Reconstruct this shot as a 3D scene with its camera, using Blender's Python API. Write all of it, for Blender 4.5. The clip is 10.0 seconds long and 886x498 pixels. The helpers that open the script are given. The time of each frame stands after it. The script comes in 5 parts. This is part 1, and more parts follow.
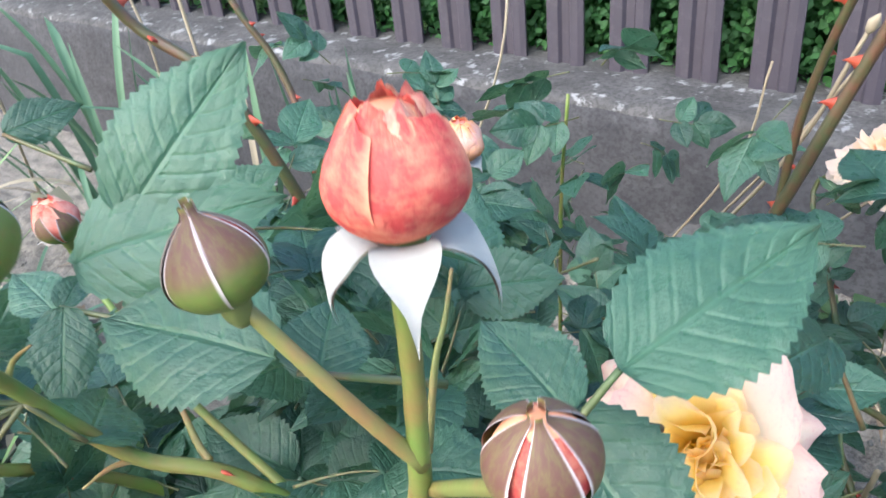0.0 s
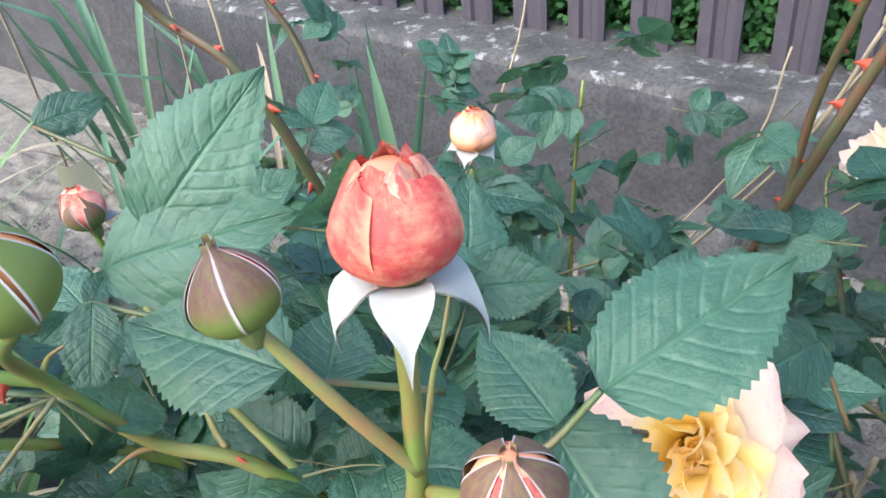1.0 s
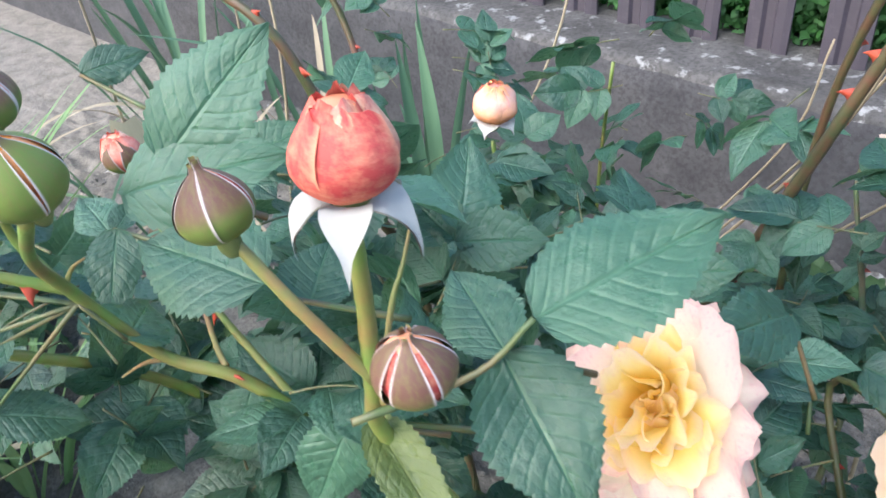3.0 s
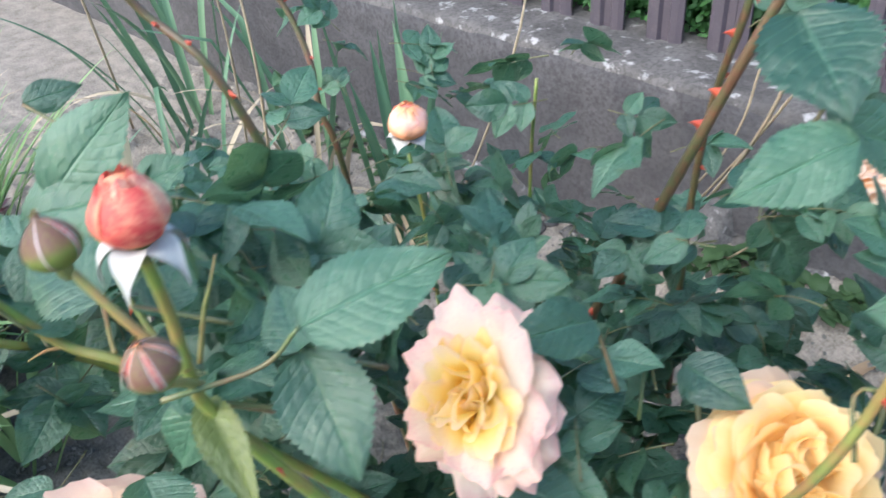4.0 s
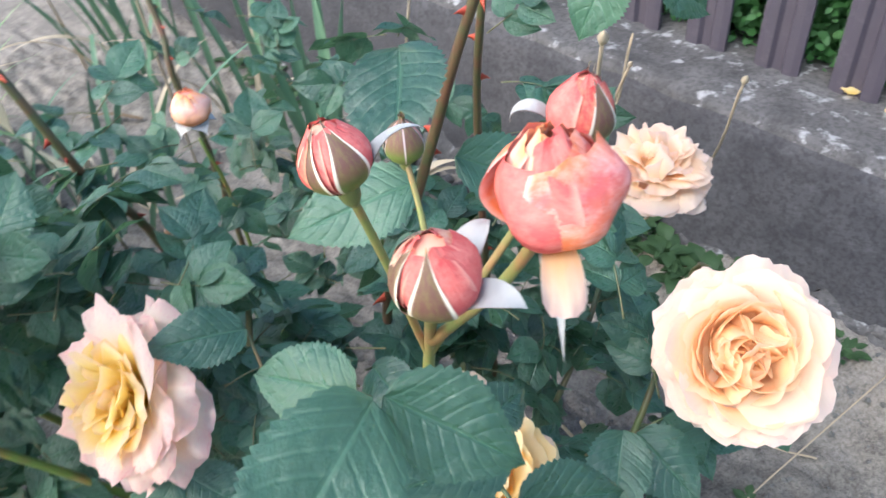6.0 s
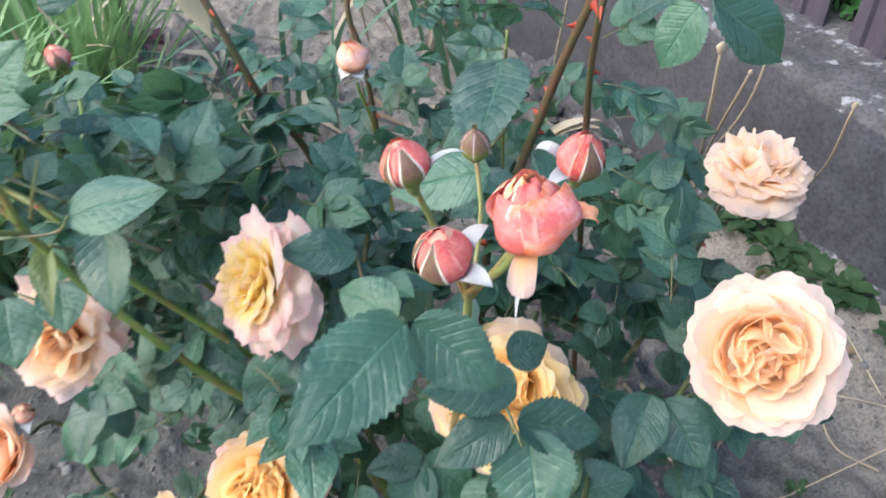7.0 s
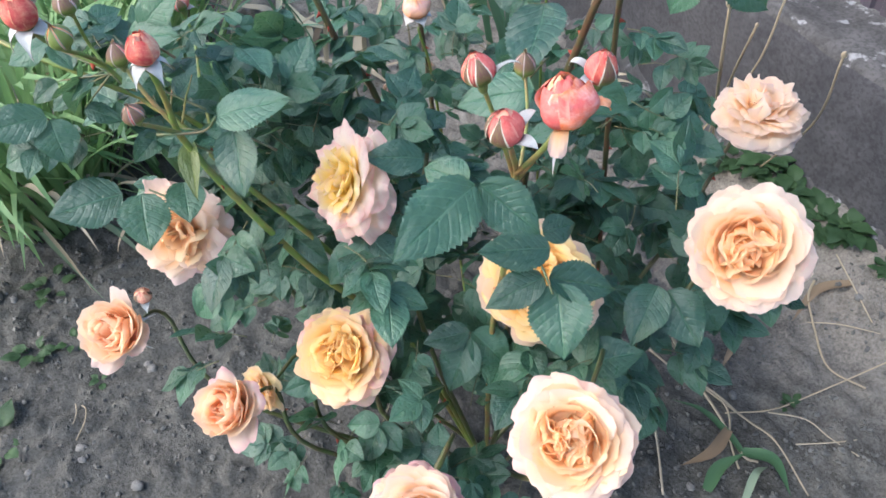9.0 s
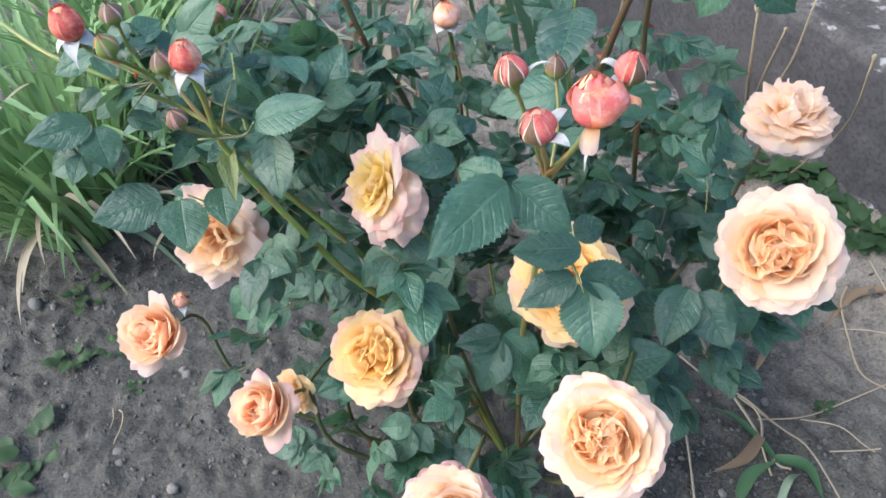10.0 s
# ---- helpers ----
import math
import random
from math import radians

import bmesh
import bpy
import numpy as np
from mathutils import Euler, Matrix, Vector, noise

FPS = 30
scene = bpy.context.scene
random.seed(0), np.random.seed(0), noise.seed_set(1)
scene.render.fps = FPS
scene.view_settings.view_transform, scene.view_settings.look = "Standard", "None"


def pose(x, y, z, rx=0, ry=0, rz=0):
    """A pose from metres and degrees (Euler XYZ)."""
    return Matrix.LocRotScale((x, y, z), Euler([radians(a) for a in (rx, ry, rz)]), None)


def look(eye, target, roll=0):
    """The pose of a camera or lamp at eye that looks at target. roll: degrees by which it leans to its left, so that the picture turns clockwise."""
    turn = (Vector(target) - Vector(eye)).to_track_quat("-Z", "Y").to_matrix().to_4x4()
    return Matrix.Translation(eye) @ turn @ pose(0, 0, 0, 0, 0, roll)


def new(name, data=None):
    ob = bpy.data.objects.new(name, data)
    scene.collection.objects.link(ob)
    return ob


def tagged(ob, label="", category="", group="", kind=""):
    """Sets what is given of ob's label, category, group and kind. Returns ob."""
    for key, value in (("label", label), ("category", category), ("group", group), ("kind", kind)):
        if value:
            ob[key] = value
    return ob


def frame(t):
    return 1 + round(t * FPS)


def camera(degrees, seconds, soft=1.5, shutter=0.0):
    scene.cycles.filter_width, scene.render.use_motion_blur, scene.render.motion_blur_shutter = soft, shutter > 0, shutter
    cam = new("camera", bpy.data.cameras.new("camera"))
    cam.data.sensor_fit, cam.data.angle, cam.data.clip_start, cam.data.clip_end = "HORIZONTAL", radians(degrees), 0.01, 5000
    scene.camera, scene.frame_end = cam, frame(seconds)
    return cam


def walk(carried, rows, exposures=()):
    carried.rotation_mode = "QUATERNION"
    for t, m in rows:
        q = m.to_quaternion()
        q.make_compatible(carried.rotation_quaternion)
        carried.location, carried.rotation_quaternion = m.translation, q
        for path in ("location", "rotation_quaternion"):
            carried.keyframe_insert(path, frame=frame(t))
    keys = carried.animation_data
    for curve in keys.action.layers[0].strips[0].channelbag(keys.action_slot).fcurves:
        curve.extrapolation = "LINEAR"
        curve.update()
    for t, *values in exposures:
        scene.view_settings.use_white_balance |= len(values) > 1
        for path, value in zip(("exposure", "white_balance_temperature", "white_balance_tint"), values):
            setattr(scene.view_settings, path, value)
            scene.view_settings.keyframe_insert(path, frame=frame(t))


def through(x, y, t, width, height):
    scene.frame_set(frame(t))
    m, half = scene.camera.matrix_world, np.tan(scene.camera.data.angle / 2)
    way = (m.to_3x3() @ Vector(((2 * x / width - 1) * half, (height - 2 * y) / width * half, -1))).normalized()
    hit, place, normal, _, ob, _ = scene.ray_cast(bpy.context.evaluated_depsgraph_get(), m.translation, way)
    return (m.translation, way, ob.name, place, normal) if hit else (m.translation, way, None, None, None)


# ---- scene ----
cam = camera(58.0, 10.0, soft=1.6, shutter=0.5)
ROWS = [
    (0, -0.00735, 0.06892, 0.71176, 57.425, 5.356, 34.679),
    (0.5, -0.00230, 0.06662, 0.72734, 55.834, 4.022, 36.490),
    (1, -0.00120, 0.06870, 0.72776, 55.124, 4.916, 36.475),
    (1.5, -0.00018, 0.07066, 0.73062, 54.942, 4.765, 36.673),
    (2, 0.00347, 0.06592, 0.72541, 55.190, 4.878, 36.658),
    (2.2, 0.00815, 0.06385, 0.72142, 55.281, 4.711, 37.086),
    (3.3, 0.04728, 0.06112, 0.73503, 53.907, 3.956, 42.435),
    (3.5, 0.06474, 0.05865, 0.73816, 53.862, 3.787, 42.674),
    (4, 0.10945, 0.07958, 0.77279, 52.992, 4.098, 43.110),
    (4.5, 0.13478, 0.11825, 0.79365, 51.681, 4.622, 40.743),
    (5, 0.16351, 0.15146, 0.79093, 51.280, 3.931, 40.829),
    (5.5, 0.19547, 0.17556, 0.78847, 50.893, 4.393, 40.814),
    (5.7, 0.20498, 0.19752, 0.78884, 50.104, 3.770, 42.191),
    (6.8, 0.28046, 0.21079, 0.85354, 45.711, 3.824, 58.377),
    (7, 0.29281, 0.20280, 0.86962, 44.650, 2.896, 60.930),
    (7.5, 0.32804, 0.18669, 0.89404, 43.459, 3.995, 62.192),
    (8, 0.35071, 0.16866, 0.91647, 42.394, 3.885, 64.014),
    (8.5, 0.36912, 0.14909, 0.93200, 42.201, 3.653, 63.707),
    (9, 0.39202, 0.13448, 0.93062, 42.299, 3.395, 63.384),
    (9.5, 0.39669, 0.13438, 0.92627, 42.585, 4.938, 64.043),
    (10, 0.40221, 0.12554, 0.93272, 43.310, 4.901, 64.607),
]
walk(cam, [(t, pose(x, y, z, rx, ry, rz)) for t, x, y, z, rx, ry, rz in ROWS],
     exposures=[(0.0, 1.78, 5850, 8), (4.0, 1.76, 5900, 9), (5.5, 1.74, 5900, 9), (7.0, 1.60, 5900, 11), (10.0, 1.52, 5900, 10)])

# ---------------------------------------------------------------- light
world = bpy.data.worlds.new("world")
scene.world = world
world.use_nodes = True
wn = world.node_tree.nodes
sky = wn.new("ShaderNodeTexSky")
sky.sky_type = 'NISHITA'
sky.sun_disc = False
sky.sun_elevation = radians(32)
sky.sun_rotation = radians(200)
sky.air_density = 1.0
sky.dust_density = 2.5
wn["Background"].inputs["Strength"].default_value = 0.15
world.node_tree.links.new(sky.outputs["Color"], wn["Background"].inputs["Color"])
sun_data = bpy.data.lights.new("sun", 'SUN')
sun_data.energy = 1.1
sun_data.angle = radians(25)
sun_data.color = (1.0, 0.95, 0.88)
sun = new("sun", sun_data)
sun.matrix_world = look((0.4, -1.2, 3.0), (0, 0.25, 0.3))


# ---------------------------------------------------------------- helpers
PLACE = {}


def mesh_of(name, verts, faces, mat=None, uvs=None, smooth=True, face_mats=None):
    me = bpy.data.meshes.new(name)
    me.from_pydata([tuple(v) for v in verts], [], faces)
    for m in (mat if isinstance(mat, (list, tuple)) else [mat]):
        if m:
            me.materials.append(m)
    if uvs is not None:
        layer = me.uv_layers.new(name="uv")
        idx = np.empty(len(me.loops), dtype=np.int32)
        me.loops.foreach_get("vertex_index", idx)
        layer.data.foreach_set("uv", np.asarray(uvs, dtype=np.float32)[idx].ravel())
    if smooth:
        me.polygons.foreach_set("use_smooth", [True] * len(me.polygons))
    if face_mats is not None:
        me.polygons.foreach_set("material_index", face_mats)
    me.update()
    return me


def part(name, me, parent=None, m=None, label=""):
    """One mesh object, at the world pose m, under a thing or a part."""
    ob = new(name, me)
    m = m or Matrix()
    PLACE[ob] = m
    if parent is not None:
        ob.parent = parent
        ob.matrix_basis = PLACE[parent].inverted() @ m
    else:
        ob.matrix_basis = m
    if label:
        tagged(ob, label)
    return ob


def thing(name, place, label, category, group="", kind=""):
    ob = new(name)
    ob.empty_display_size = 0.02
    PLACE[ob] = Matrix.Translation(place)
    ob.matrix_basis = PLACE[ob]
    return tagged(ob, label, category, group, kind)


def facing(origin, axis, normal=(0, 0, 1), scale=1.0):
    """Local y along axis, local z near normal."""
    y = Vector(axis).normalized()
    z = Vector(normal) - y * y.dot(Vector(normal))
    if z.length < 1e-4:
        z = y.orthogonal()
    z.normalize()
    x = y.cross(z)
    m = Matrix((x, y, z)).transposed().to_4x4()
    return Matrix.Translation(origin) @ m @ Matrix.Diagonal((scale, scale, scale, 1))


def upright(origin, axis, spin=0.0, scale=1.0):
    """Local z along axis, turned about it."""
    z = Vector(axis).normalized()
    x = Vector((1, 0, 0)) - z * z.x
    x = x.normalized() if x.length > 0.05 else z.orthogonal().normalized()
    q = Matrix((x, z.cross(x), z)).transposed().to_4x4()
    return Matrix.Translation(origin) @ q @ pose(0, 0, 0, 0, 0, spin) @ Matrix.Diagonal((scale, scale, scale, 1))


def grid_faces(nu, nv, base=0):
    return [(base + i * nv + j, base + i * nv + j + 1, base + (i + 1) * nv + j + 1, base + (i + 1) * nv + j)
            for i in range(nu - 1) for j in range(nv - 1)]


def smooth_line(points, steps=6):
    """Catmull-Rom through the points."""
    p = [Vector(q) for q in points]
    if len(p) < 3:
        return [p[0].lerp(p[-1], k / steps) for k in range(steps + 1)]
    p = [2 * p[0] - p[1]] + p + [2 * p[-1] - p[-2]]
    out = []
    for a, b, c, d in zip(p, p[1:], p[2:], p[3:]):
        for k in range(steps):
            t = k / steps
            out.append(0.5 * (2 * b + (c - a) * t + (2 * a - 5 * b + 4 * c - d) * t * t + (3 * b - a - 3 * c + d) * t ** 3))
    out.append(p[-2])
    return out


def tube(name, points, radii, mat, sides=8, steps=6, knobs=0.0, seed=0):
    line = smooth_line(points, steps)
    rnd = random.Random(seed)
    n = len(line)
    verts, uvs = [], []
    side = None
    length = 0.0
    for i, c in enumerate(line):
        t = (line[min(i + 1, n - 1)] - line[max(i - 1, 0)]).normalized()
        side = (side - t * side.dot(t)).normalized() if side else t.orthogonal().normalized()
        other = t.cross(side)
        u = i / (n - 1) * (len(radii) - 1)
        k = min(int(u), len(radii) - 2)
        r = radii[k] + (radii[k + 1] - radii[k]) * (u - k)
        r *= 1 + knobs * rnd.uniform(-1, 1)
        if i:
            length += (c - line[i - 1]).length
        for s in range(sides):
            a = 2 * math.pi * s / sides
            verts.append(c + (side * math.cos(a) + other * math.sin(a)) * r)
            uvs.append((s / sides, length * 20))
    faces = [(i * sides + s, i * sides + (s + 1) % sides, (i + 1) * sides + (s + 1) % sides, (i + 1) * sides + s)
             for i in range(n - 1) for s in range(sides)]
    faces += [tuple(reversed(range(sides))), tuple(range((n - 1) * sides, n * sides))]
    return mesh_of(name, verts, faces, mat, uvs)


def lathe(name, profile, mat, sides=14):
    verts = [(r * math.cos(2 * math.pi * s / sides), r * math.sin(2 * math.pi * s / sides), z)
             for r, z in profile for s in range(sides)]
    faces = [(i * sides + s, i * sides + (s + 1) % sides, (i + 1) * sides + (s + 1) % sides, (i + 1) * sides + s)
             for i in range(len(profile) - 1) for s in range(sides)]
    faces += [tuple(reversed(range(sides))), tuple(range((len(profile) - 1) * sides, len(profile) * sides))]
    return mesh_of(name, verts, faces, mat)


# ---------------------------------------------------------------- materials
class Nodes:
    """A short way to write node materials."""

    def __init__(self, name):
        self.mat = bpy.data.materials.new(name)
        self.mat.use_nodes = True
        self.tree = self.mat.node_tree
        self.bsdf = self.tree.nodes["Principled BSDF"]
        self.out = self.tree.nodes["Material Output"]

    def add(self, kind, **inputs):
        node = self.tree.nodes.new(kind)
        for key, value in inputs.items():
            self.put(node.inputs[key.replace("_", " ")], value)
        return node

    def put(self, socket, value):
        if isinstance(value, bpy.types.NodeSocket):
            self.tree.links.new(value, socket)
        else:
            socket.default_value = value

    def coords(self, which="Object"):
        return self.add("ShaderNodeTexCoord").outputs[which]

    def noise(self, scale, detail=4.0, rough=0.55, vector=None):
        n = self.add("ShaderNodeTexNoise", Scale=scale, Detail=detail, Roughness=rough)
        self.put(n.inputs["Vector"], vector if vector is not None else self.coords())
        return n.outputs["Fac"]

    def ramp(self, fac, *stops):
        n = self.add("ShaderNodeValToRGB", Fac=fac)
        e = n.color_ramp.elements
        while len(e) < len(stops):
            e.new(0.5)
        for k, (p, c) in enumerate(stops):
            e[k].position = p
            e[k].color = (*c, 1) if len(c) == 3 else c
        return n.outputs["Color"]

    def mix(self, fac, a, b, mode='MIX'):
        n = self.tree.nodes.new("ShaderNodeMix")
        n.data_type, n.blend_type = 'RGBA', mode
        self.put(n.inputs["Factor"], fac)
        for key, value in (("A", a), ("B", b)):
            sock = [s for s in n.inputs if s.name == key and s.type == 'RGBA'][0]
            self.put(sock, (*value, 1) if isinstance(value, tuple) and len(value) == 3 else value)
        return [s for s in n.outputs if s.type == 'RGBA'][0]

    def math(self, op, a, b=0.0, c=0.0):
        n = self.tree.nodes.new("ShaderNodeMath")
        n.operation = op
        for s, v in zip(n.inputs, (a, b, c)):
            self.put(s, v)
        return n.outputs[0]

    def bump(self, height, strength=0.3, distance=0.001):
        n = self.add("ShaderNodeBump", Strength=strength, Distance=distance, Height=height)
        self.put(self.bsdf.inputs["Normal"], n.outputs["Normal"])
        return n.outputs["Normal"]

    def finish(self, color, rough=0.6, spec=0.5, through=0.0, through_color=None, metal=0.0):
        self.put(self.bsdf.inputs["Base Color"], (*color, 1) if isinstance(color, tuple) and len(color) == 3 else color)
        self.put(self.bsdf.inputs["Roughness"], rough)
        self.put(self.bsdf.inputs["Specular IOR Level"], spec)
        self.put(self.bsdf.inputs["Metallic"], metal)
        if through:
            t = self.add("ShaderNodeBsdfTranslucent")
            self.put(t.inputs["Color"], through_color if through_color is not None else color)
            m = self.add("ShaderNodeMixShader")
            self.put(m.inputs[0], through)
            self.tree.links.new(self.bsdf.outputs[0], m.inputs[1])
            self.tree.links.new(t.outputs[0], m.inputs[2])
            self.tree.links.new(m.outputs[0], self.out.inputs["Surface"])
        return self.mat

    def random(self):
        return self.add("ShaderNodeObjectInfo").outputs["Random"]

    def uv(self):
        s = self.add("ShaderNodeSeparateXYZ", Vector=self.coords("UV"))
        return s.outputs[0], s.outputs[1]


def rose_leaf_material(name, dark, light, young=0.0):
    n = Nodes(name)
    u, v = n.uv()                       # u across (-1..1 stored as 0..1), v along
    across = n.math('ABSOLUTE', n.math('SUBTRACT', n.math('MULTIPLY', u, 2.0), 1.0))
    wave = n.math('SINE', n.math('MULTIPLY', n.math('SUBTRACT', v, n.math('MULTIPLY', across, 0.22)), 56.0))
    side = n.math('POWER', n.math('MULTIPLY_ADD', wave, 0.5, 0.5), 7.0)
    mid = n.math('SUBTRACT', 1.0, n.math('MULTIPLY', across, 14.0))
    mid = n.math('MAXIMUM', mid, 0.0)
    vein = n.math('MAXIMUM', n.math('MULTIPLY', side, 0.35), mid)
    grain = n.noise(60.0, 5.0, 0.6, n.coords("UV"))
    blotch = n.noise(5.0, 3.0, 0.5, n.coords("UV"))
    base = n.mix(n.random(), dark, light)
    base = n.mix(n.math('MULTIPLY', blotch, 0.5), base, tuple(c * 1.35 for c in dark))
    base = n.mix(n.math('MULTIPLY', vein, 0.20), base, tuple(min(1, c * 2.0 + 0.03) for c in light))
    speck = n.ramp(n.noise(38.0, 2.0, 0.5, n.coords("UV")), (0.66, (0, 0, 0)), (0.72, (1, 1, 1)))
    base = n.mix(n.math('MULTIPLY', speck, 0.12), base, (0.25, 0.28, 0.16))
    h = n.math('ADD', n.math('MULTIPLY', vein, -0.6), n.math('MULTIPLY', grain, 0.3))
    h = n.math('ADD', h, n.math('MULTIPLY', n.noise(5.0, 2.0, 0.5, n.coords("UV")), 1.6))
    n.bump(h, 0.62, 0.0018)
    rough = n.math('MULTIPLY_ADD', blotch, 0.40, 0.12)
    return n.finish(base, rough, 0.75, 0.30, n.mix(0.45, base, (0.20, 0.36, 0.12)))


def petal_material(name, base, middle, tip, edge, speckle=0.0):
    n = Nodes(name)
    u, v = n.uv()
    wob = n.math('MULTIPLY_ADD', n.noise(3.0, 2.0, 0.5, n.coords("UV")), 0.25, n.math('SUBTRACT', v, 0.125))
    col = n.ramp(wob, (0.05, base), (0.42, middle), (0.80, tip), (1.0, edge))
    col = n.mix(n.math('MULTIPLY', n.random(), 0.35), col, middle)
    streak = n.add("ShaderNodeTexNoise", Scale=1.0, Detail=3.0)
    mp = n.add("ShaderNodeMapping", Vector=n.coords("UV"))
    mp.inputs["Scale"].default_value = (26.0, 2.2, 1.0)
    n.put(streak.inputs["Vector"], mp.outputs[0])
    col = n.mix(n.math('MULTIPLY', streak.outputs["Fac"], 0.16), col, tuple(c * 0.8 for c in middle))
    if speckle:
        spots = n.ramp(n.noise(22.0, 5.0, 0.75, n.coords("UV")), (0.52, (0, 0, 0)), (0.74, (1, 1, 1)))
        rim = n.math('POWER', v, 4.0)
        col = n.mix(n.math('MULTIPLY', n.math('MULTIPLY_ADD', spots, 0.75, 0.25), n.math('MULTIPLY', rim, speckle)), col, (0.80, 0.30, 0.36))
    n.bump(streak.outputs["Fac"], 0.25, 0.0008)
    return n.finish(col, 0.55, 0.25, 0.60, col)


def stem_material(name, green, red):
    n = Nodes(name)
    fac = n.ramp(n.noise(48.0, 4.0, 0.65, n.coords("Object")), (0.40, (0, 0, 0)), (0.68, (1, 1, 1)))
    col = n.mix(fac, green, red)
    col = n.mix(n.math('MULTIPLY', n.noise(240.0, 3.0), 0.3), col, tuple(c * 0.6 for c in green))
    n.bump(n.noise(400.0, 3.0), 0.2, 0.0006)
    return n.finish(col, 0.42, 0.45)


def plain_plant(name, a, b, rough=0.55, through=0.2, scale=30.0):
    n = Nodes(name)
    u, v = n.uv()
    lines = n.add("ShaderNodeTexNoise", Scale=1.0, Detail=3.0)
    mp = n.add("ShaderNodeMapping", Vector=n.coords("UV"))
    mp.inputs["Scale"].default_value = (30.0, 1.5, 1.0)
    n.put(lines.inputs["Vector"], mp.outputs[0])
    col = n.mix(n.random(), a, b)
    col = n.mix(n.math('MULTIPLY', lines.outputs["Fac"], 0.5), col, tuple(c * 0.62 for c in a))
    n.bump(lines.outputs["Fac"], 0.35, 0.0008)
    return n.finish(col, rough, 0.4, through, col)


LEAF = rose_leaf_material("rose_leaf", (0.017, 0.058, 0.038), (0.088, 0.196, 0.116))
LEAF_YOUNG = rose_leaf_material("young_rose_leaf", (0.085, 0.10, 0.03), (0.13, 0.17, 0.045))
PEACH = petal_material("peach_petal", (0.99, 0.63, 0.30), (0.99, 0.765, 0.49), (0.98, 0.825, 0.65), (0.97, 0.815, 0.71), 0.12)
PEACH_DEEP = petal_material("deep_peach_petal", (0.99, 0.52, 0.22), (0.99, 0.68, 0.37), (0.99, 0.775, 0.51), (0.98, 0.825, 0.62))
PEACH_PALE = petal_material("pale_outer_petal", (0.98, 0.73, 0.50), (0.97, 0.79, 0.63), (0.96, 0.79, 0.69), (0.94, 0.74, 0.70), 0.25)
YELLOW = petal_material("yellow_petal", (0.99, 0.63, 0.15), (0.99, 0.75, 0.33), (0.99, 0.81, 0.50), (0.98, 0.79, 0.60), 0.2)
YELLOW_DEEP = petal_material("deep_yellow_petal", (0.99, 0.57, 0.13), (0.99, 0.72, 0.27), (0.99, 0.80, 0.40), (0.98, 0.83, 0.52))
YELLOW_PALE = petal_material("pale_yellow_outer_petal", (0.98, 0.71, 0.36), (0.97, 0.77, 0.50), (0.96, 0.75, 0.58), (0.92, 0.64, 0.60), 0.6)
CREAM = petal_material("cream_yellow_petal", (0.99, 0.70, 0.03), (0.99, 0.82, 0.24), (0.97, 0.89, 0.76), (0.95, 0.80, 0.76), 1.0)
CREAM_DEEP = petal_material("deep_cream_petal", (0.99, 0.70, 0.05), (0.99, 0.79, 0.15), (0.99, 0.85, 0.36), (0.97, 0.86, 0.64), 0.5)
CREAM_WHITE = petal_material("white_cream_petal", (0.99, 0.80, 0.36), (0.98, 0.85, 0.62), (0.98, 0.86, 0.74), (0.96, 0.74, 0.67), 0.9)
ORANGE = petal_material("orange_petal", (0.94, 0.40, 0.08), (0.94, 0.50, 0.15), (0.94, 0.60, 0.26), (0.92, 0.64, 0.40))
APRICOT = petal_material("apricot_petal", (0.99, 0.57, 0.26), (0.99, 0.68, 0.41), (0.98, 0.75, 0.53), (0.96, 0.77, 0.62))
CREAM_PALE = petal_material("pale_cream_petal", (0.98, 0.76, 0.47), (0.98, 0.82, 0.60), (0.97, 0.84, 0.69), (0.95, 0.79, 0.71), 0.2)
PINK = petal_material("pale_pink_petal", (0.94, 0.66, 0.46), (0.94, 0.74, 0.60), (0.93, 0.74, 0.67), (0.86, 0.54, 0.58), 0.6)
BLUSH_WHITE = petal_material("white_pink_petal", (0.94, 0.48, 0.12), (0.94, 0.60, 0.32), (0.90, 0.74, 0.66), (0.88, 0.72, 0.72), 0.4)


def bud_petal_material(name, base, body, tip, patch, amount):
    """Bud petals: streaked and mottled, with pale worn patches."""
    n = Nodes(name)
    u, v = n.uv()
    p = n.coords("UV")
    col = n.ramp(n.math('MULTIPLY_ADD', n.noise(4.0, 3.0, 0.6, p), 0.4, n.math('SUBTRACT', v, 0.2)), (0.0, base), (0.30, body), (0.75, tip), (1.0, body))
    mottle = n.ramp(n.noise(5.0, 5.0, 0.7, p), (0.42, (0, 0, 0)), (0.72, (1, 1, 1)))
    col = n.mix(n.math('MULTIPLY', mottle, amount), col, patch)
    streak = n.add("ShaderNodeTexNoise", Scale=1.0, Detail=4.0)
    mp = n.add("ShaderNodeMapping", Vector=p)
    mp.inputs["Scale"].default_value = (9.0, 2.0, 1.0)
    n.put(streak.inputs["Vector"], mp.outputs[0])
    col = n.mix(n.math('MULTIPLY', streak.outputs["Fac"], 0.22), col, tuple(c * 0.72 for c in body))
    rim = n.ramp(n.math('ABSOLUTE', n.math('SUBTRACT', n.math('MULTIPLY', u, 2.0), 1.0)), (0.88, (0, 0, 0)), (1.0, (1, 1, 1)))
    col = n.mix(n.math('MULTIPLY', rim, 0.6), col, patch)
    n.bump(n.math('ADD', streak.outputs["Fac"], n.noise(7.0, 4.0, 0.6, p)), 0.5, 0.0012)
    return n.finish(col, 0.62, 0.25, 0.15, col)


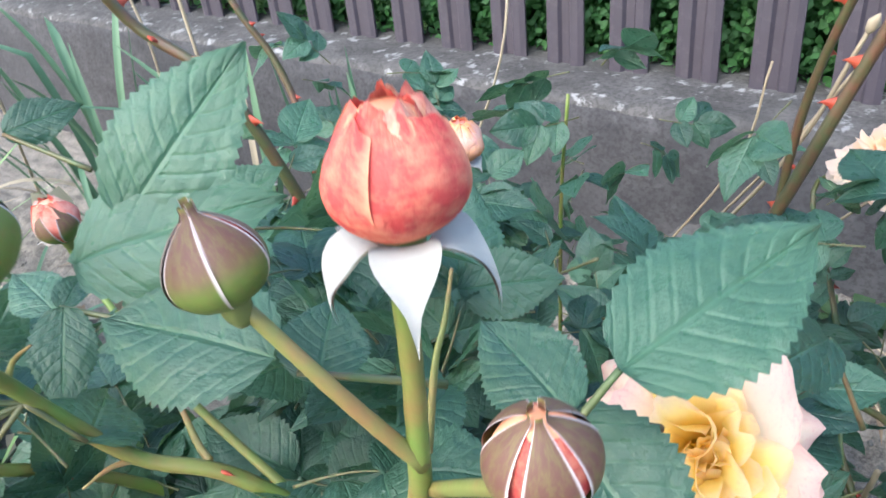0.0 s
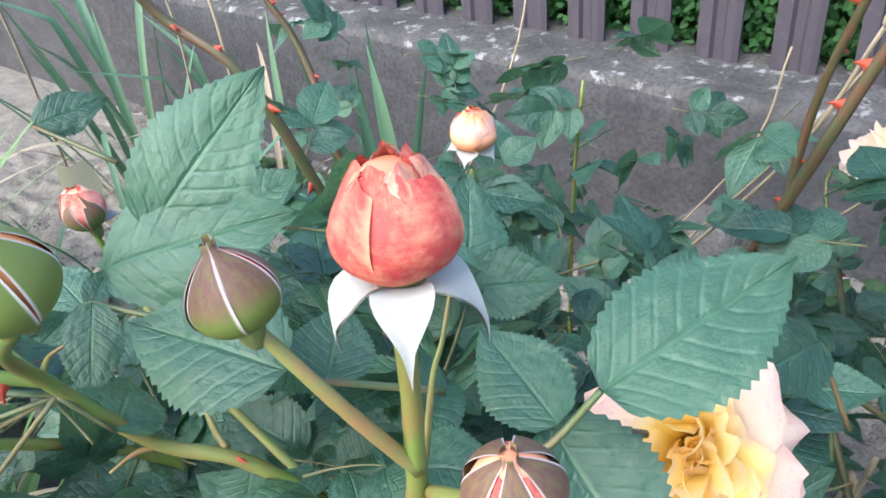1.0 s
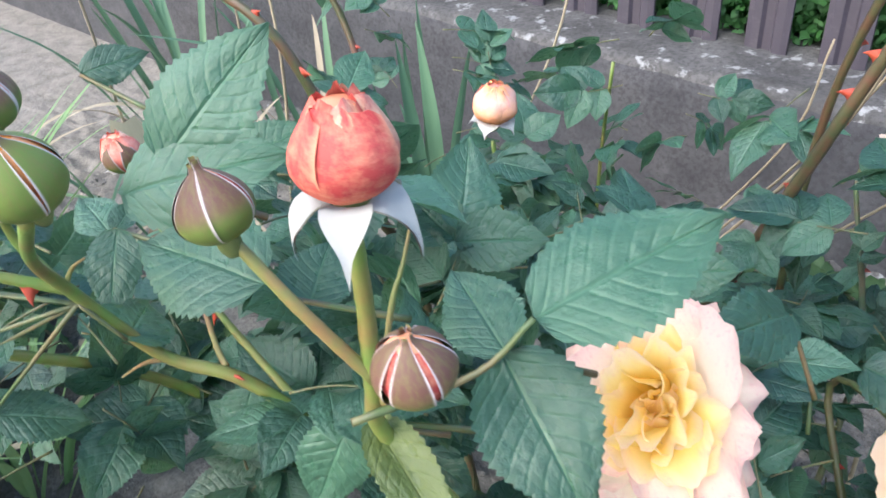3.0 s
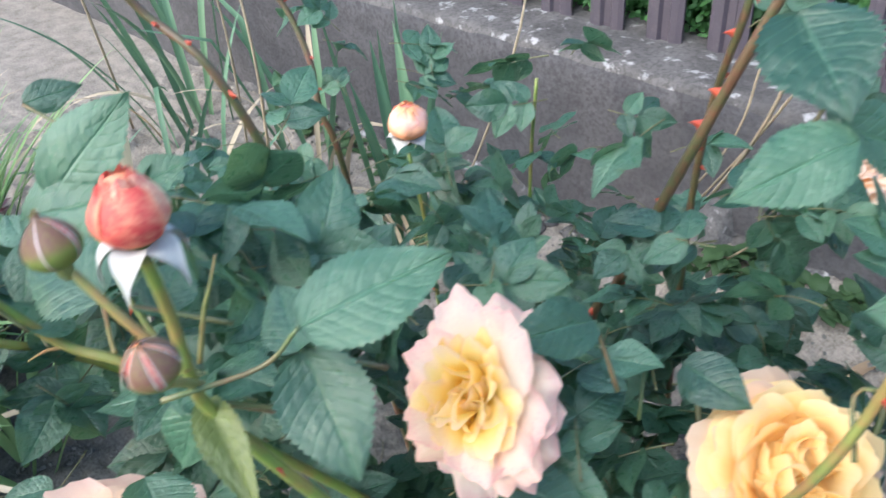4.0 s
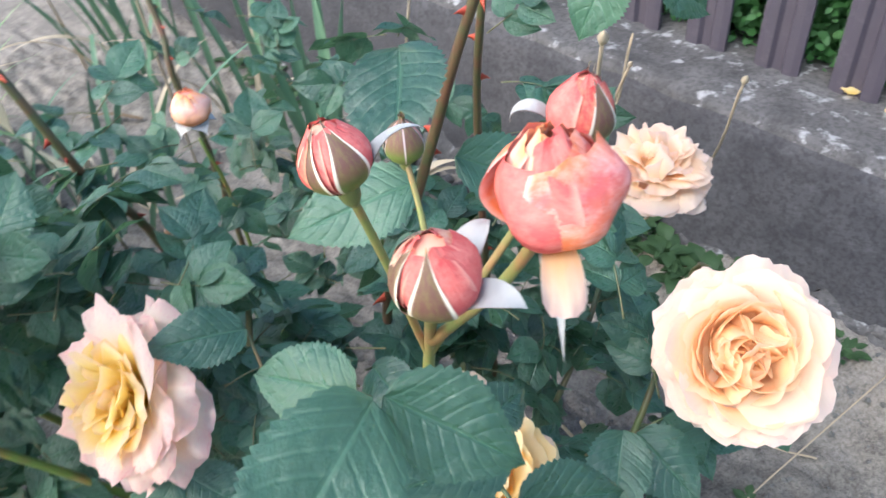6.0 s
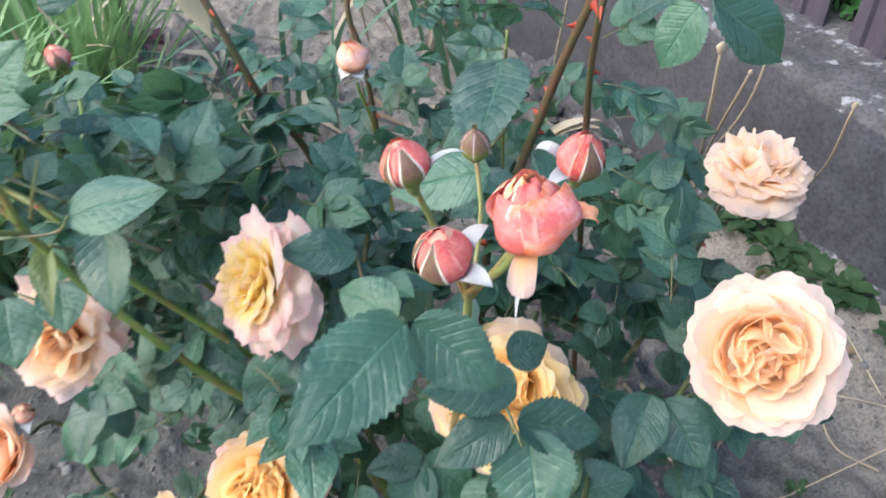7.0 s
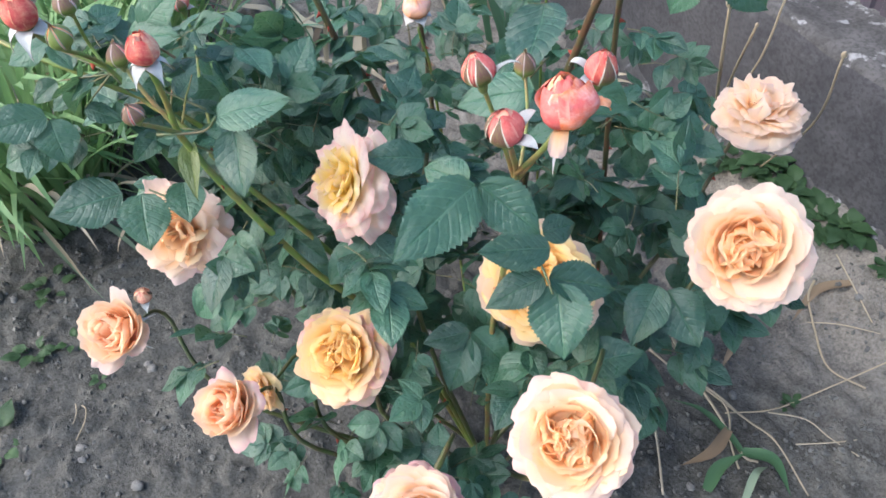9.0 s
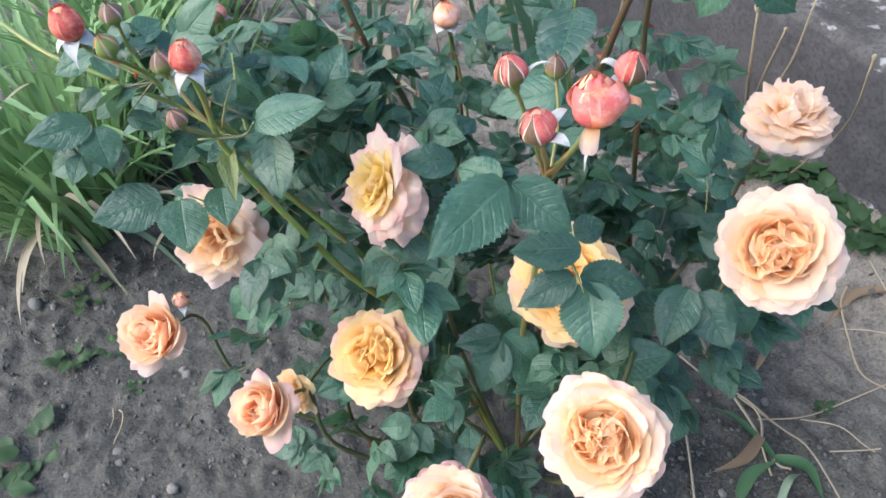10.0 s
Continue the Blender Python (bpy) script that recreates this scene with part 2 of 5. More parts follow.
RED = bud_petal_material("red_bud_petal", (0.76, 0.22, 0.11), (0.54, 0.058, 0.060), (0.60, 0.105, 0.088), (0.82, 0.43, 0.25), 0.62)
BLUSH = bud_petal_material("blush_petal", (0.88, 0.20, 0.05), (0.72, 0.12, 0.08), (0.78, 0.28, 0.22), (0.90, 0.55, 0.42), 0.6)
WORN = bud_petal_material("worn_bud_petal", (0.70, 0.26, 0.16), (0.62, 0.16, 0.14), (0.72, 0.36, 0.24), (0.84, 0.66, 0.42), 0.9)
CORAL = bud_petal_material("coral_red_petal", (0.86, 0.34, 0.18), (0.62, 0.095, 0.090), (0.70, 0.16, 0.135), (0.88, 0.48, 0.36), 0.38)
GLOBE = bud_petal_material("orange_pink_petal", (0.93, 0.30, 0.07), (0.86, 0.22, 0.085), (0.70, 0.14, 0.14), (0.93, 0.66, 0.58), 0.60)
EMBER = bud_petal_material("ember_petal", (0.90, 0.24, 0.05), (0.86, 0.24, 0.08), (0.90, 0.40, 0.20), (0.92, 0.58, 0.40), 0.45)
SHELL = bud_petal_material("shell_pink_petal", (0.86, 0.29, 0.05), (0.87, 0.38, 0.15), (0.88, 0.56, 0.46), (0.80, 0.34, 0.34), 0.50)
STEM = stem_material("green_stem", (0.16, 0.24, 0.05), (0.24, 0.16, 0.055))
CANE = stem_material("thorny_cane", (0.065, 0.075, 0.030), (0.14, 0.050, 0.035))
# older stems are darker; the shade under the leaves is also in this colour
OLD_SHADED_STEM = stem_material("shaded_green_stem", (0.075, 0.105, 0.034), (0.13, 0.085, 0.045))
YOUNG_STEM = stem_material("young_red_stem", (0.20, 0.23, 0.065), (0.34, 0.15, 0.075))
RACHIS_MAT = stem_material("leaf_stalk", (0.09, 0.13, 0.05), (0.17, 0.10, 0.05))
HIP = stem_material("rose_hip", (0.14, 0.19, 0.05), (0.17, 0.15, 0.06))
THORN = plain_plant("red_thorn", (0.36, 0.045, 0.030), (0.55, 0.105, 0.050), 0.45, 0.15)


def sepal_material(name, low, edge=(0.70, 0.60, 0.58), thin=0.86):
    n = Nodes(name)
    u, v = n.uv()
    across = n.math('ABSOLUTE', n.math('SUBTRACT', n.math('MULTIPLY', u, 2.0), 1.0))
    col = n.ramp(v, (low, (0.14, 0.20, 0.04)), (min(0.90, low + 0.15), (0.15, 0.085, 0.050)), (min(0.92, low + 0.30), (0.135, 0.045, 0.050)), (0.94, (0.13, 0.050, 0.050)), (1.0, (0.20, 0.19, 0.05)))
    col = n.mix(n.math('MULTIPLY', n.noise(40.0, 3.0, 0.5, n.coords("UV")), 0.4), col, (0.11, 0.13, 0.04))
    col = n.mix(n.math('MULTIPLY', n.ramp(n.noise(7.0, 4.0, 0.7, n.coords("UV")), (0.45, (0, 0, 0)), (0.62, (1, 1, 1))), 0.45), col, (0.17, 0.155, 0.050))
    rim = n.ramp(across, (thin, (0, 0, 0)), (thin + 0.09, (1, 1, 1)))
    col = n.mix(n.math('MULTIPLY', rim, 0.75), col, edge)
    n.bump(n.noise(90.0, 3.0, 0.5, n.coords("UV")), 0.2, 0.0006)
    return n.finish(col, 0.50, 0.3)


def sepal_white():
    n = Nodes("sepal_downy_inside")
    col = n.ramp(n.noise(120.0, 4.0, 0.6, n.coords("UV")), (0.35, (0.52, 0.52, 0.49)), (0.65, (0.72, 0.72, 0.68)))
    n.bump(n.noise(70.0, 4.0, 0.7, n.coords("UV")), 0.7, 0.0008)
    return n.finish(col, 0.85, 0.2, 0.2, col)


SEPAL, SEPAL_IN = sepal_material("sepal_green", 0.30), sepal_white()
SEPAL_YOUNG = sepal_material("sepal_yellow_green", 0.78)
SEPAL_EDGED = sepal_material("sepal_green_cream_edged", 0.22, (0.86, 0.78, 0.62), 0.78)
SEPAL_BROWN = sepal_material("sepal_brown", 0.20)


def soil_material(name, strength, distance):
    n = Nodes(name)
    p = n.coords("Object")
    big, mid, fine = n.noise(3.0, 4.0, 0.6, p), n.noise(24.0, 6.0, 0.7, p), n.noise(230.0, 5.0, 0.75, p)
    cells = n.add("ShaderNodeTexVoronoi", Scale=95.0, Vector=p)
    lumps = n.math('SUBTRACT', 1.0, n.math('MULTIPLY', cells.outputs["Distance"], 1.3))
    col = n.ramp(mid, (0.34, (0.042, 0.040, 0.034)), (0.50, (0.086, 0.082, 0.069)), (0.66, (0.154, 0.147, 0.124)))
    col = n.mix(n.math('MULTIPLY', big, 0.4), col, (0.070, 0.067, 0.060))
    grit = n.ramp(fine, (0.35, (0.030, 0.029, 0.026)), (0.62, (0.145, 0.141, 0.128)))
    col = n.mix(0.55, col, grit)
    # dry, sandy soil towards the wall
    xyz = n.add("ShaderNodeSeparateXYZ", Vector=p)
    reach = n.math('MULTIPLY_ADD', big, 0.35, n.math('SUBTRACT', n.math('MINIMUM', xyz.outputs[1], 1.4), n.math('MULTIPLY', xyz.outputs[0], 0.35)))
    reach = n.math('MULTIPLY', reach, 0.5)
    dry = n.ramp(reach, (0.38, (0, 0, 0)), (0.56, (1, 1, 1)))
    sand = n.ramp(n.math('MULTIPLY_ADD', n.math('SUBTRACT', mid, 0.5), 0.8, fine), (0.28, (0.13, 0.115, 0.096)), (0.62, (0.32, 0.285, 0.243)))
    col = n.mix(n.math('MULTIPLY', dry, 0.85), col, sand)
    h = n.math('ADD', n.math('MULTIPLY', mid, 1.0), n.math('MULTIPLY', fine, 0.45))
    h = n.math('ADD', h, n.math('MULTIPLY', lumps, 0.07))
    n.bump(h, strength, distance)
    return n.finish(col, 0.95, 0.2)


def concrete_material(name, a, b, patch):
    n = Nodes(name)
    p = n.coords("Object")
    big, mid, fine = n.noise(2.6, 5.0, 0.6, p), n.noise(16.0, 5.0, 0.65, p), n.noise(150.0, 4.0, 0.7, p)
    col = n.ramp(mid, (0.32, a), (0.70, b))
    col = n.mix(n.math('MULTIPLY', big, 0.6), col, tuple(c * 0.75 for c in a))
    col = n.mix(n.math('MULTIPLY', n.ramp(fine, (0.45, (0, 0, 0)), (0.62, (1, 1, 1))), 0.55), col, tuple(c * 0.5 for c in a))
    flake = n.ramp(n.noise(40.0, 4.0, 0.6, p), (0.58, (0, 0, 0)), (0.66, (1, 1, 1)))
    col = n.mix(n.math('MULTIPLY', flake, patch), col, (0.40, 0.40, 0.40))
    h = n.math('ADD', n.math('MULTIPLY', mid, 0.6), n.math('MULTIPLY', fine, 0.5))
    n.bump(h, 0.7, 0.004)
    return n.finish(col, 0.92, 0.25)


def paint_material():
    n = Nodes("dark_fence_paint")
    p = n.coords("Object")
    col = n.mix(n.noise(9.0, 4.0, 0.6, p), (0.040, 0.034, 0.045), (0.075, 0.065, 0.082))
    dust = n.ramp(n.noise(60.0, 4.0, 0.7, p), (0.55, (0, 0, 0)), (0.8, (1, 1, 1)))
    col = n.mix(n.math('MULTIPLY', dust, 0.3), col, (0.16, 0.15, 0.15))
    n.bump(n.noise(90.0, 3.0, 0.6, p), 0.12, 0.001)
    return n.finish(col, 0.55, 0.4)


SOIL = soil_material("soil", 1.0, 0.006)
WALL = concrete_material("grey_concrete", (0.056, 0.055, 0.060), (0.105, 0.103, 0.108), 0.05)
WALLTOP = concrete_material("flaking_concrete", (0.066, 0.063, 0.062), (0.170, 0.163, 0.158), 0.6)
PAINT = paint_material()
IRIS = plain_plant("iris_blade", (0.09, 0.19, 0.115), (0.16, 0.28, 0.15), 0.5, 0.2)
IRIS_DARK = plain_plant("dark_iris_leaf", (0.05, 0.12, 0.05), (0.085, 0.17, 0.07), 0.45, 0.2)
IRIS_PALE = plain_plant("pale_green_blade", (0.16, 0.22, 0.13), (0.24, 0.30, 0.20), 0.6, 0.15)
GRASS = plain_plant("grass_blade", (0.16, 0.30, 0.11), (0.30, 0.44, 0.19), 0.5, 0.3)
STRAW = plain_plant("dry_straw", (0.40, 0.32, 0.21), (0.55, 0.47, 0.34), 0.8, 0.1)
PALE = plain_plant("withered_leaf", (0.55, 0.50, 0.33), (0.66, 0.60, 0.42), 0.8, 0.2)
WITHER = plain_plant("brown_withered_leaf", (0.20, 0.14, 0.085), (0.30, 0.22, 0.14), 0.8, 0.15)
HEDGE = plain_plant("hedge_leaf", (0.06, 0.18, 0.05), (0.13, 0.31, 0.09), 0.5, 0.4)
# darkened leaf green: the shade between hedge leaves put into the colour
HEDGE_SHADE = plain_plant("hedge_painted_shade", (0.045, 0.11, 0.03), (0.06, 0.14, 0.04), 0.9, 0.0)
RED_WEED = plain_plant("dark_red_leaf", (0.06, 0.012, 0.016), (0.11, 0.022, 0.028), 0.5, 0.2)
WEED = plain_plant("weed_leaf", (0.035, 0.075, 0.028), (0.06, 0.115, 0.04), 0.6, 0.2)
STONE = concrete_material("stone", (0.22, 0.21, 0.19), (0.36, 0.34, 0.31), 0.1)
CLOD = concrete_material("soil_clod", (0.12, 0.116, 0.105), (0.19, 0.184, 0.168), 0.0)


# ---------------------------------------------------------------- ground, wall, fence, hedge
def ground_height(x, y):
    z = 0.0
    amp = 1.0 if -1.8 < x < 1.2 and -0.9 < y < 1.1 else 0.0
    if amp:
        q = Vector((x, y, 0.0))
        rise = min(max((y - 0.82) / 0.15, 0.0), 1.0) * min(max((x + 0.50) / 0.25, 0.0), 1.0)
        z += 0.085 * rise * rise * (3 - 2 * rise)          # soil banked up against the wall
        z += 0.010 * noise.noise(q * 6.0) + 0.008 * noise.noise(q * 19.0)
        a, b = abs(noise.noise(q * 27.0)), abs(noise.noise(q * 60.0 + Vector((3, 1, 0))))
        z += 0.014 * a + 0.010 * b * (0.4 + a) + 0.005 * noise.noise(q * 90.0) - 0.006
    return z


def spread(lo, hi, step, far):
    a = list(np.arange(lo, hi, step))
    out, d, k = [], step, hi
    while k < far:
        out.append(k)
        d *= 1.5
        k += d
    low, d, k = [], step, lo - step
    while k > -far:
        low.append(k)
        d *= 1.5
        k -= d
    return list(reversed(low)) + a + out


gx, gy = spread(-1.6, 0.42, 0.0065, 400.0), spread(-0.40, 1.02, 0.0065, 400.0)
gverts = [(x, y, ground_height(x, y)) for x in gx for y in gy]
ground = part("ground", mesh_of("ground", gverts, grid_faces(len(gx), len(gy)), SOIL))
tagged(ground, "bare grey-brown crumbly garden soil, sloping up to the wall", "soil", kind="structure")

WALL_Y, WALL_Z = 0.975, 0.293
rnd = random.Random(5)


def rough_wall():
    """Low concrete kerb wall with an uneven, flaking top edge."""
    xs = np.arange(-2.8, 1.6, 0.012)
    profile = [(0.0, -0.36), (0.0, -0.18), (0.0, -0.07), (0.001, -0.035), (0.003, -0.012), (0.010, -0.002), (0.03, 0.0),
               (0.055, 0.001), (0.08, 0.0), (0.105, -0.001), (0.14, 0.0), (0.2, -0.002), (0.2, -0.36)]
    verts = []
    for x in xs:
        for k, (dy, dz) in enumerate(profile):
            q = Vector((x * 12, dy * 22, dz * 22))
            a = 0.0045 if 2 < k < 11 else 0.0025
            chip = noise.noise(Vector((x * 26, k * 0.6, 2.0)))
            verts.append((x, WALL_Y + dy + a * noise.noise(q) + (0.006 * max(0, chip) if k in (4, 5) else 0),
                          WALL_Z + dz + a * noise.noise(q + Vector((9, 3, 1))) - (0.007 * max(0, chip) if k in (4, 5, 6) else 0)))
    n = len(profile)
    faces = grid_faces(len(xs), n)
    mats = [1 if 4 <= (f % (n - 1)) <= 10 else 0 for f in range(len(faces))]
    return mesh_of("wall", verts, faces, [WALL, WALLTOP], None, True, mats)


wall = tagged(part("wall_garden", rough_wall()), "low grey concrete kerb wall with a flaking pale top", "wall", kind="structure")



def footing():
    """Crumbling pale mortar along the foot of the wall."""
    verts, xs = [], np.arange(-1.7, 0.30, 0.007)
    for x in xs:
        h = max(0.0, 0.5 + 0.9 * noise.noise(Vector((x * 5, 3.0, 0))) + 0.35 * noise.noise(Vector((x * 23, 1.0, 0))))
        h = h * (1.7 if -0.95 < x < -0.25 else 0.7)
        g = ground_height(x, WALL_Y - 0.02)
        for k in range(9):
            s = k / 8
            q = Vector((x * 45, s * 4.5, 0.5))
            bump = 0.007 * noise.noise(q) + 0.004 * noise.noise(q * 2.6)
            verts.append((x, WALL_Y - 0.034 * h * (1 - s) ** 0.6 + bump + 0.004 * s, g - 0.012 + (0.012 + 0.045 * h) * s ** 0.8 + bump))
    return mesh_of("footing", verts, grid_faces(len(xs), 9), WALLTOP, None, True)


tagged(part("wall_footing", footing()), "pale crumbling mortar along the foot of the wall", "wall", kind="structure")

FENCE = pose(0, 1.092, WALL_Z)
fence = thing("fence", (0, 1.092, WALL_Z), "dark purple-grey painted picket fence standing on the concrete wall", "fence", kind="structure")


def picket_mesh():
    w, h = 0.029, 0.50
    prof = [(-w, 0.003), (-w, -0.001), (-w * 0.72, -0.004), (-w * 0.34, -0.004), (-w * 0.2, 0.0015), (w * 0.2, 0.0015),
            (w * 0.34, -0.004), (w * 0.72, -0.004), (w, -0.001), (w, 0.003), (w * 0.6, 0.001), (0, 0.0045), (-w * 0.6, 0.001)]
    n = len(prof)
    verts = [(x, y, z) for z in (0.0, 0.02, 0.2, h) for x, y in prof]
    faces = [(k * n + i, k * n + (i + 1) % n, (k + 1) * n + (i + 1) % n, (k + 1) * n + i) for k in range(3) for i in range(n)]
    faces += [tuple(reversed(range(n))), tuple(range(3 * n, 4 * n))]
    return mesh_of("picket", verts, faces, PAINT, None, False)


PICKET = picket_mesh()
for k in range(-26, 16):
    part("picket", PICKET, fence, FENCE @ pose(-0.0525 + 0.0975 * k + rnd.uniform(-.002, .002), 0, -0.012 + rnd.uniform(-0.004, 0.004), 0, rnd.uniform(-0.4, 0.4), rnd.uniform(-2, 2)))


def box_mesh(name, x0, x1, y0, y1, z0, z1, mat, b=0.002):
    bm = bmesh.new()
    bmesh.ops.create_cube(bm, size=1.0, matrix=Matrix.Translation(((x0 + x1) / 2, (y0 + y1) / 2, (z0 + z1) / 2)) @ Matrix.Diagonal((x1 - x0, y1 - y0, z1 - z0, 1)))
    bmesh.ops.bevel(bm, geom=bm.edges[:], offset=b, segments=2, affect='EDGES')
    me = bpy.data.meshes.new(name)
    bm.to_mesh(me)
    bm.free()
    me.materials.append(mat)
    return me


part("rail", box_mesh("rail", -2.7, 1.6, 0.006, 0.026, 0.15, 0.185, PAINT), fence, FENCE)
part("rail", box_mesh("rail", -2.7, 1.6, 0.006, 0.026, 0.42, 0.455, PAINT), fence, FENCE)


def leaf_cloud(name, count, lo, hi, size, mat, seed, cup=0.25):
    """Many small pointed leaves, as one mesh."""
    r = random.Random(seed)
    verts, faces, uvs = [], [], []
    for _ in range(count):
        c = Vector([r.uniform(a, b) for a, b in zip(lo, hi)])
        s = size * r.uniform(0.6, 1.3)
        m = facing(c, (r.uniform(-1, 1), r.uniform(-1, 0.2), r.uniform(-0.9, 0.5)), (r.uniform(-.6, .6), -0.7, r.uniform(0, 1.0)), s)
        k = len(verts)
        for x, y, z, u, v in ((0, 0, 0, .5, 0), (-0.33, 0.35, cup * .3, 0, .35), (0.33, 0.35, cup * .3, 1, .35), (0, 0.4, 0, .5, .4),
                              (-0.26, 0.7, cup * .1, 0, .7), (0.26, 0.7, cup * .1, 1, .7), (0, 1, -0.12, .5, 1)):
            verts.append(m @ Vector((x, y, z)))
            uvs.append((u, v))
        faces += [(k, k + 3, k + 1), (k, k + 2, k + 3), (k + 1, k + 3, k + 6, k + 4), (k + 2, k + 5, k + 6, k + 3)]
    return mesh_of(name, verts, faces, mat, uvs)


hedge = thing("hedge", (0, 1.2, 0.1), "dense green leafy hedge behind the fence", "hedge", kind="stuff")
part("foliage", leaf_cloud("hedge_leaves", 90000, (-1.9, 0.03, -0.06), (0.75, 0.19, 0.32), 0.013, HEDGE, 3), hedge, FENCE)
# added backing sheet, its dark green painted as shade deep in the hedge
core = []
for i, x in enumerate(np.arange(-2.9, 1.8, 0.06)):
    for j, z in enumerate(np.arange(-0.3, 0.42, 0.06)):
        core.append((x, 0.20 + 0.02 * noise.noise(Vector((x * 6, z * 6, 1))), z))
part("shaded_inside", mesh_of("hedge_backing", core, grid_faces(len(np.arange(-2.9, 1.8, 0.06)), len(np.arange(-0.3, 0.42, 0.06))), HEDGE_SHADE, [(0, 0)] * len(core)), hedge, FENCE)

# ---------------------------------------------------------------- rose parts
def leaflet_mesh(seed, wide=0.5, fold=0.18, curl=0.22, twist=0.15):
    """One toothed rose leaflet: 1 long along y, base at the origin, z up."""
    r = random.Random(seed)
    nu, nv = 39, 9
    verts, uvs = [], []
    skew = r.uniform(-0.06, 0.06)
    ph = r.uniform(0, 6)

    def r_ribs(s, v):
        return 0.5 + noise.noise(Vector((s * 4, v * 2, seed * 2.3)))

    for i in range(nu):
        s = i / (nu - 1)
        w = wide * (math.sin(math.pi * min(1, s * 0.97 + 0.03) ** 0.76) ** 0.80 * (1 - 0.22 * max(0.0, s - 0.45) / 0.55)) if 0 < s < 1 else 0.006
        tooth = 0.945 if i % 2 else 1.03
        for j in range(nv):
            v = 2 * j / (nv - 1) - 1
            edge = tooth if abs(v) > 0.99 else 1.0
            x = v * w * edge * (1 - 0.35 * max(0.0, s - 0.86) / 0.14)
            y = s + (0.03 * abs(v) ** 2 * math.sin(math.pi * s))
            ribs = math.sin(2 * math.pi * (8.5 * s - 2.3 * abs(v)))
            z = fold * abs(x) * (1 - 0.5 * s) - curl * s * s - 0.25 * x * x
            z += 0.0075 * ribs * min(1, abs(v) * 3) * math.sin(math.pi * s) * (0.5 + 0.6 * r_ribs(s, v))
            z += 0.05 * noise.noise(Vector((s * 2.2, v * 0.9, seed * 1.9))) + 0.022 * math.sin(9 * s + ph) * v * abs(v) + twist * v * w * (s - 0.4) * 0.5
            verts.append((x + skew * s * s, y, z))
            uvs.append((0.5 + 0.5 * v, s))
    return mesh_of("leaflet", verts, grid_faces(nu, nv), LEAF, uvs)


vr = random.Random(11)
LEAFLETS = [leaflet_mesh(k, vr.uniform(0.33, 0.42), vr.uniform(0.05, 0.4), vr.uniform(0.0, 0.35), vr.uniform(-.5, .5)) for k in range(12)]
BROAD = [leaflet_mesh(40 + k, 0.5, vr.uniform(0.08, 0.28), vr.uniform(0.02, 0.22), vr.uniform(-.3, .3)) for k in range(5)]
YOUNG = []
for k in range(3):
    me = leaflet_mesh(80 + k, 0.30, 0.5, 0.3)
    me.materials[0] = LEAF_YOUNG
    YOUNG.append(me)
RACHIS = []
for k in range(3):
    b = vr.uniform(-0.08, 0.08)
    RACHIS.append(tube("rachis", [(0, 0, 0), (b, 0.35, 0.03), (b * 1.4, 0.7, 0.02), (b, 1.0, -0.03)], [0.018, 0.012, 0.009], RACHIS_MAT, 6, 4))
lr = random.Random(21)


def compound_leaf(bush, origin, axis, normal, size, pairs=2):
    """A leaf stalk with leaflets in pairs and one at its end."""
    m = facing(origin, axis, normal, size * 0.95)
    leaf = part("leaf", lr.choice(RACHIS), bush, m)
    spots = [(1.0, 0.0, 1.05)]
    for k in range(pairs):
        at = 0.92 - 0.40 * k
        spots += [(at, lr.uniform(52, 72), lr.uniform(0.80, 0.95) - 0.12 * k), (at - 0.02, -lr.uniform(52, 72), lr.uniform(0.80, 0.95) - 0.12 * k)]
    for at, turn, s in spots:
        local = Matrix.Translation((0.0, at, 0.0)) @ pose(0, 0, 0, lr.uniform(-24, 10), lr.uniform(-26, 26), turn) @ Matrix.Diagonal((s, s, s, 1))
        part("leaflet", lr.choice(LEAFLETS), leaf, m @ local)
    return leaf


def placed_leaflet(leaf, base, tip, normal, width, young=False):
    """A leaflet between two places, under its leaf."""
    base, tip = Vector(base), Vector(tip)
    n = (tip - base).length
    me = lr.choice(YOUNG if young else BROAD)
    m = facing(base, tip - base, normal, n) @ Matrix.Diagonal((min(1.5, max(0.6, width / n / (0.62 if young else 0.98))), 1, 1, 1))
    return part("leaflet", me, leaf, m)


def placed_leaf(bush, stalk, leaflets, thick=0.0011, young=False):
    leaf = part("leaf", tube("rachis", stalk, [thick, thick * 0.7], RACHIS_MAT, 6, 5), bush)
    for base, tip, normal, width in leaflets:
        placed_leaflet(leaf, base, tip, normal, width, young)
    return leaf


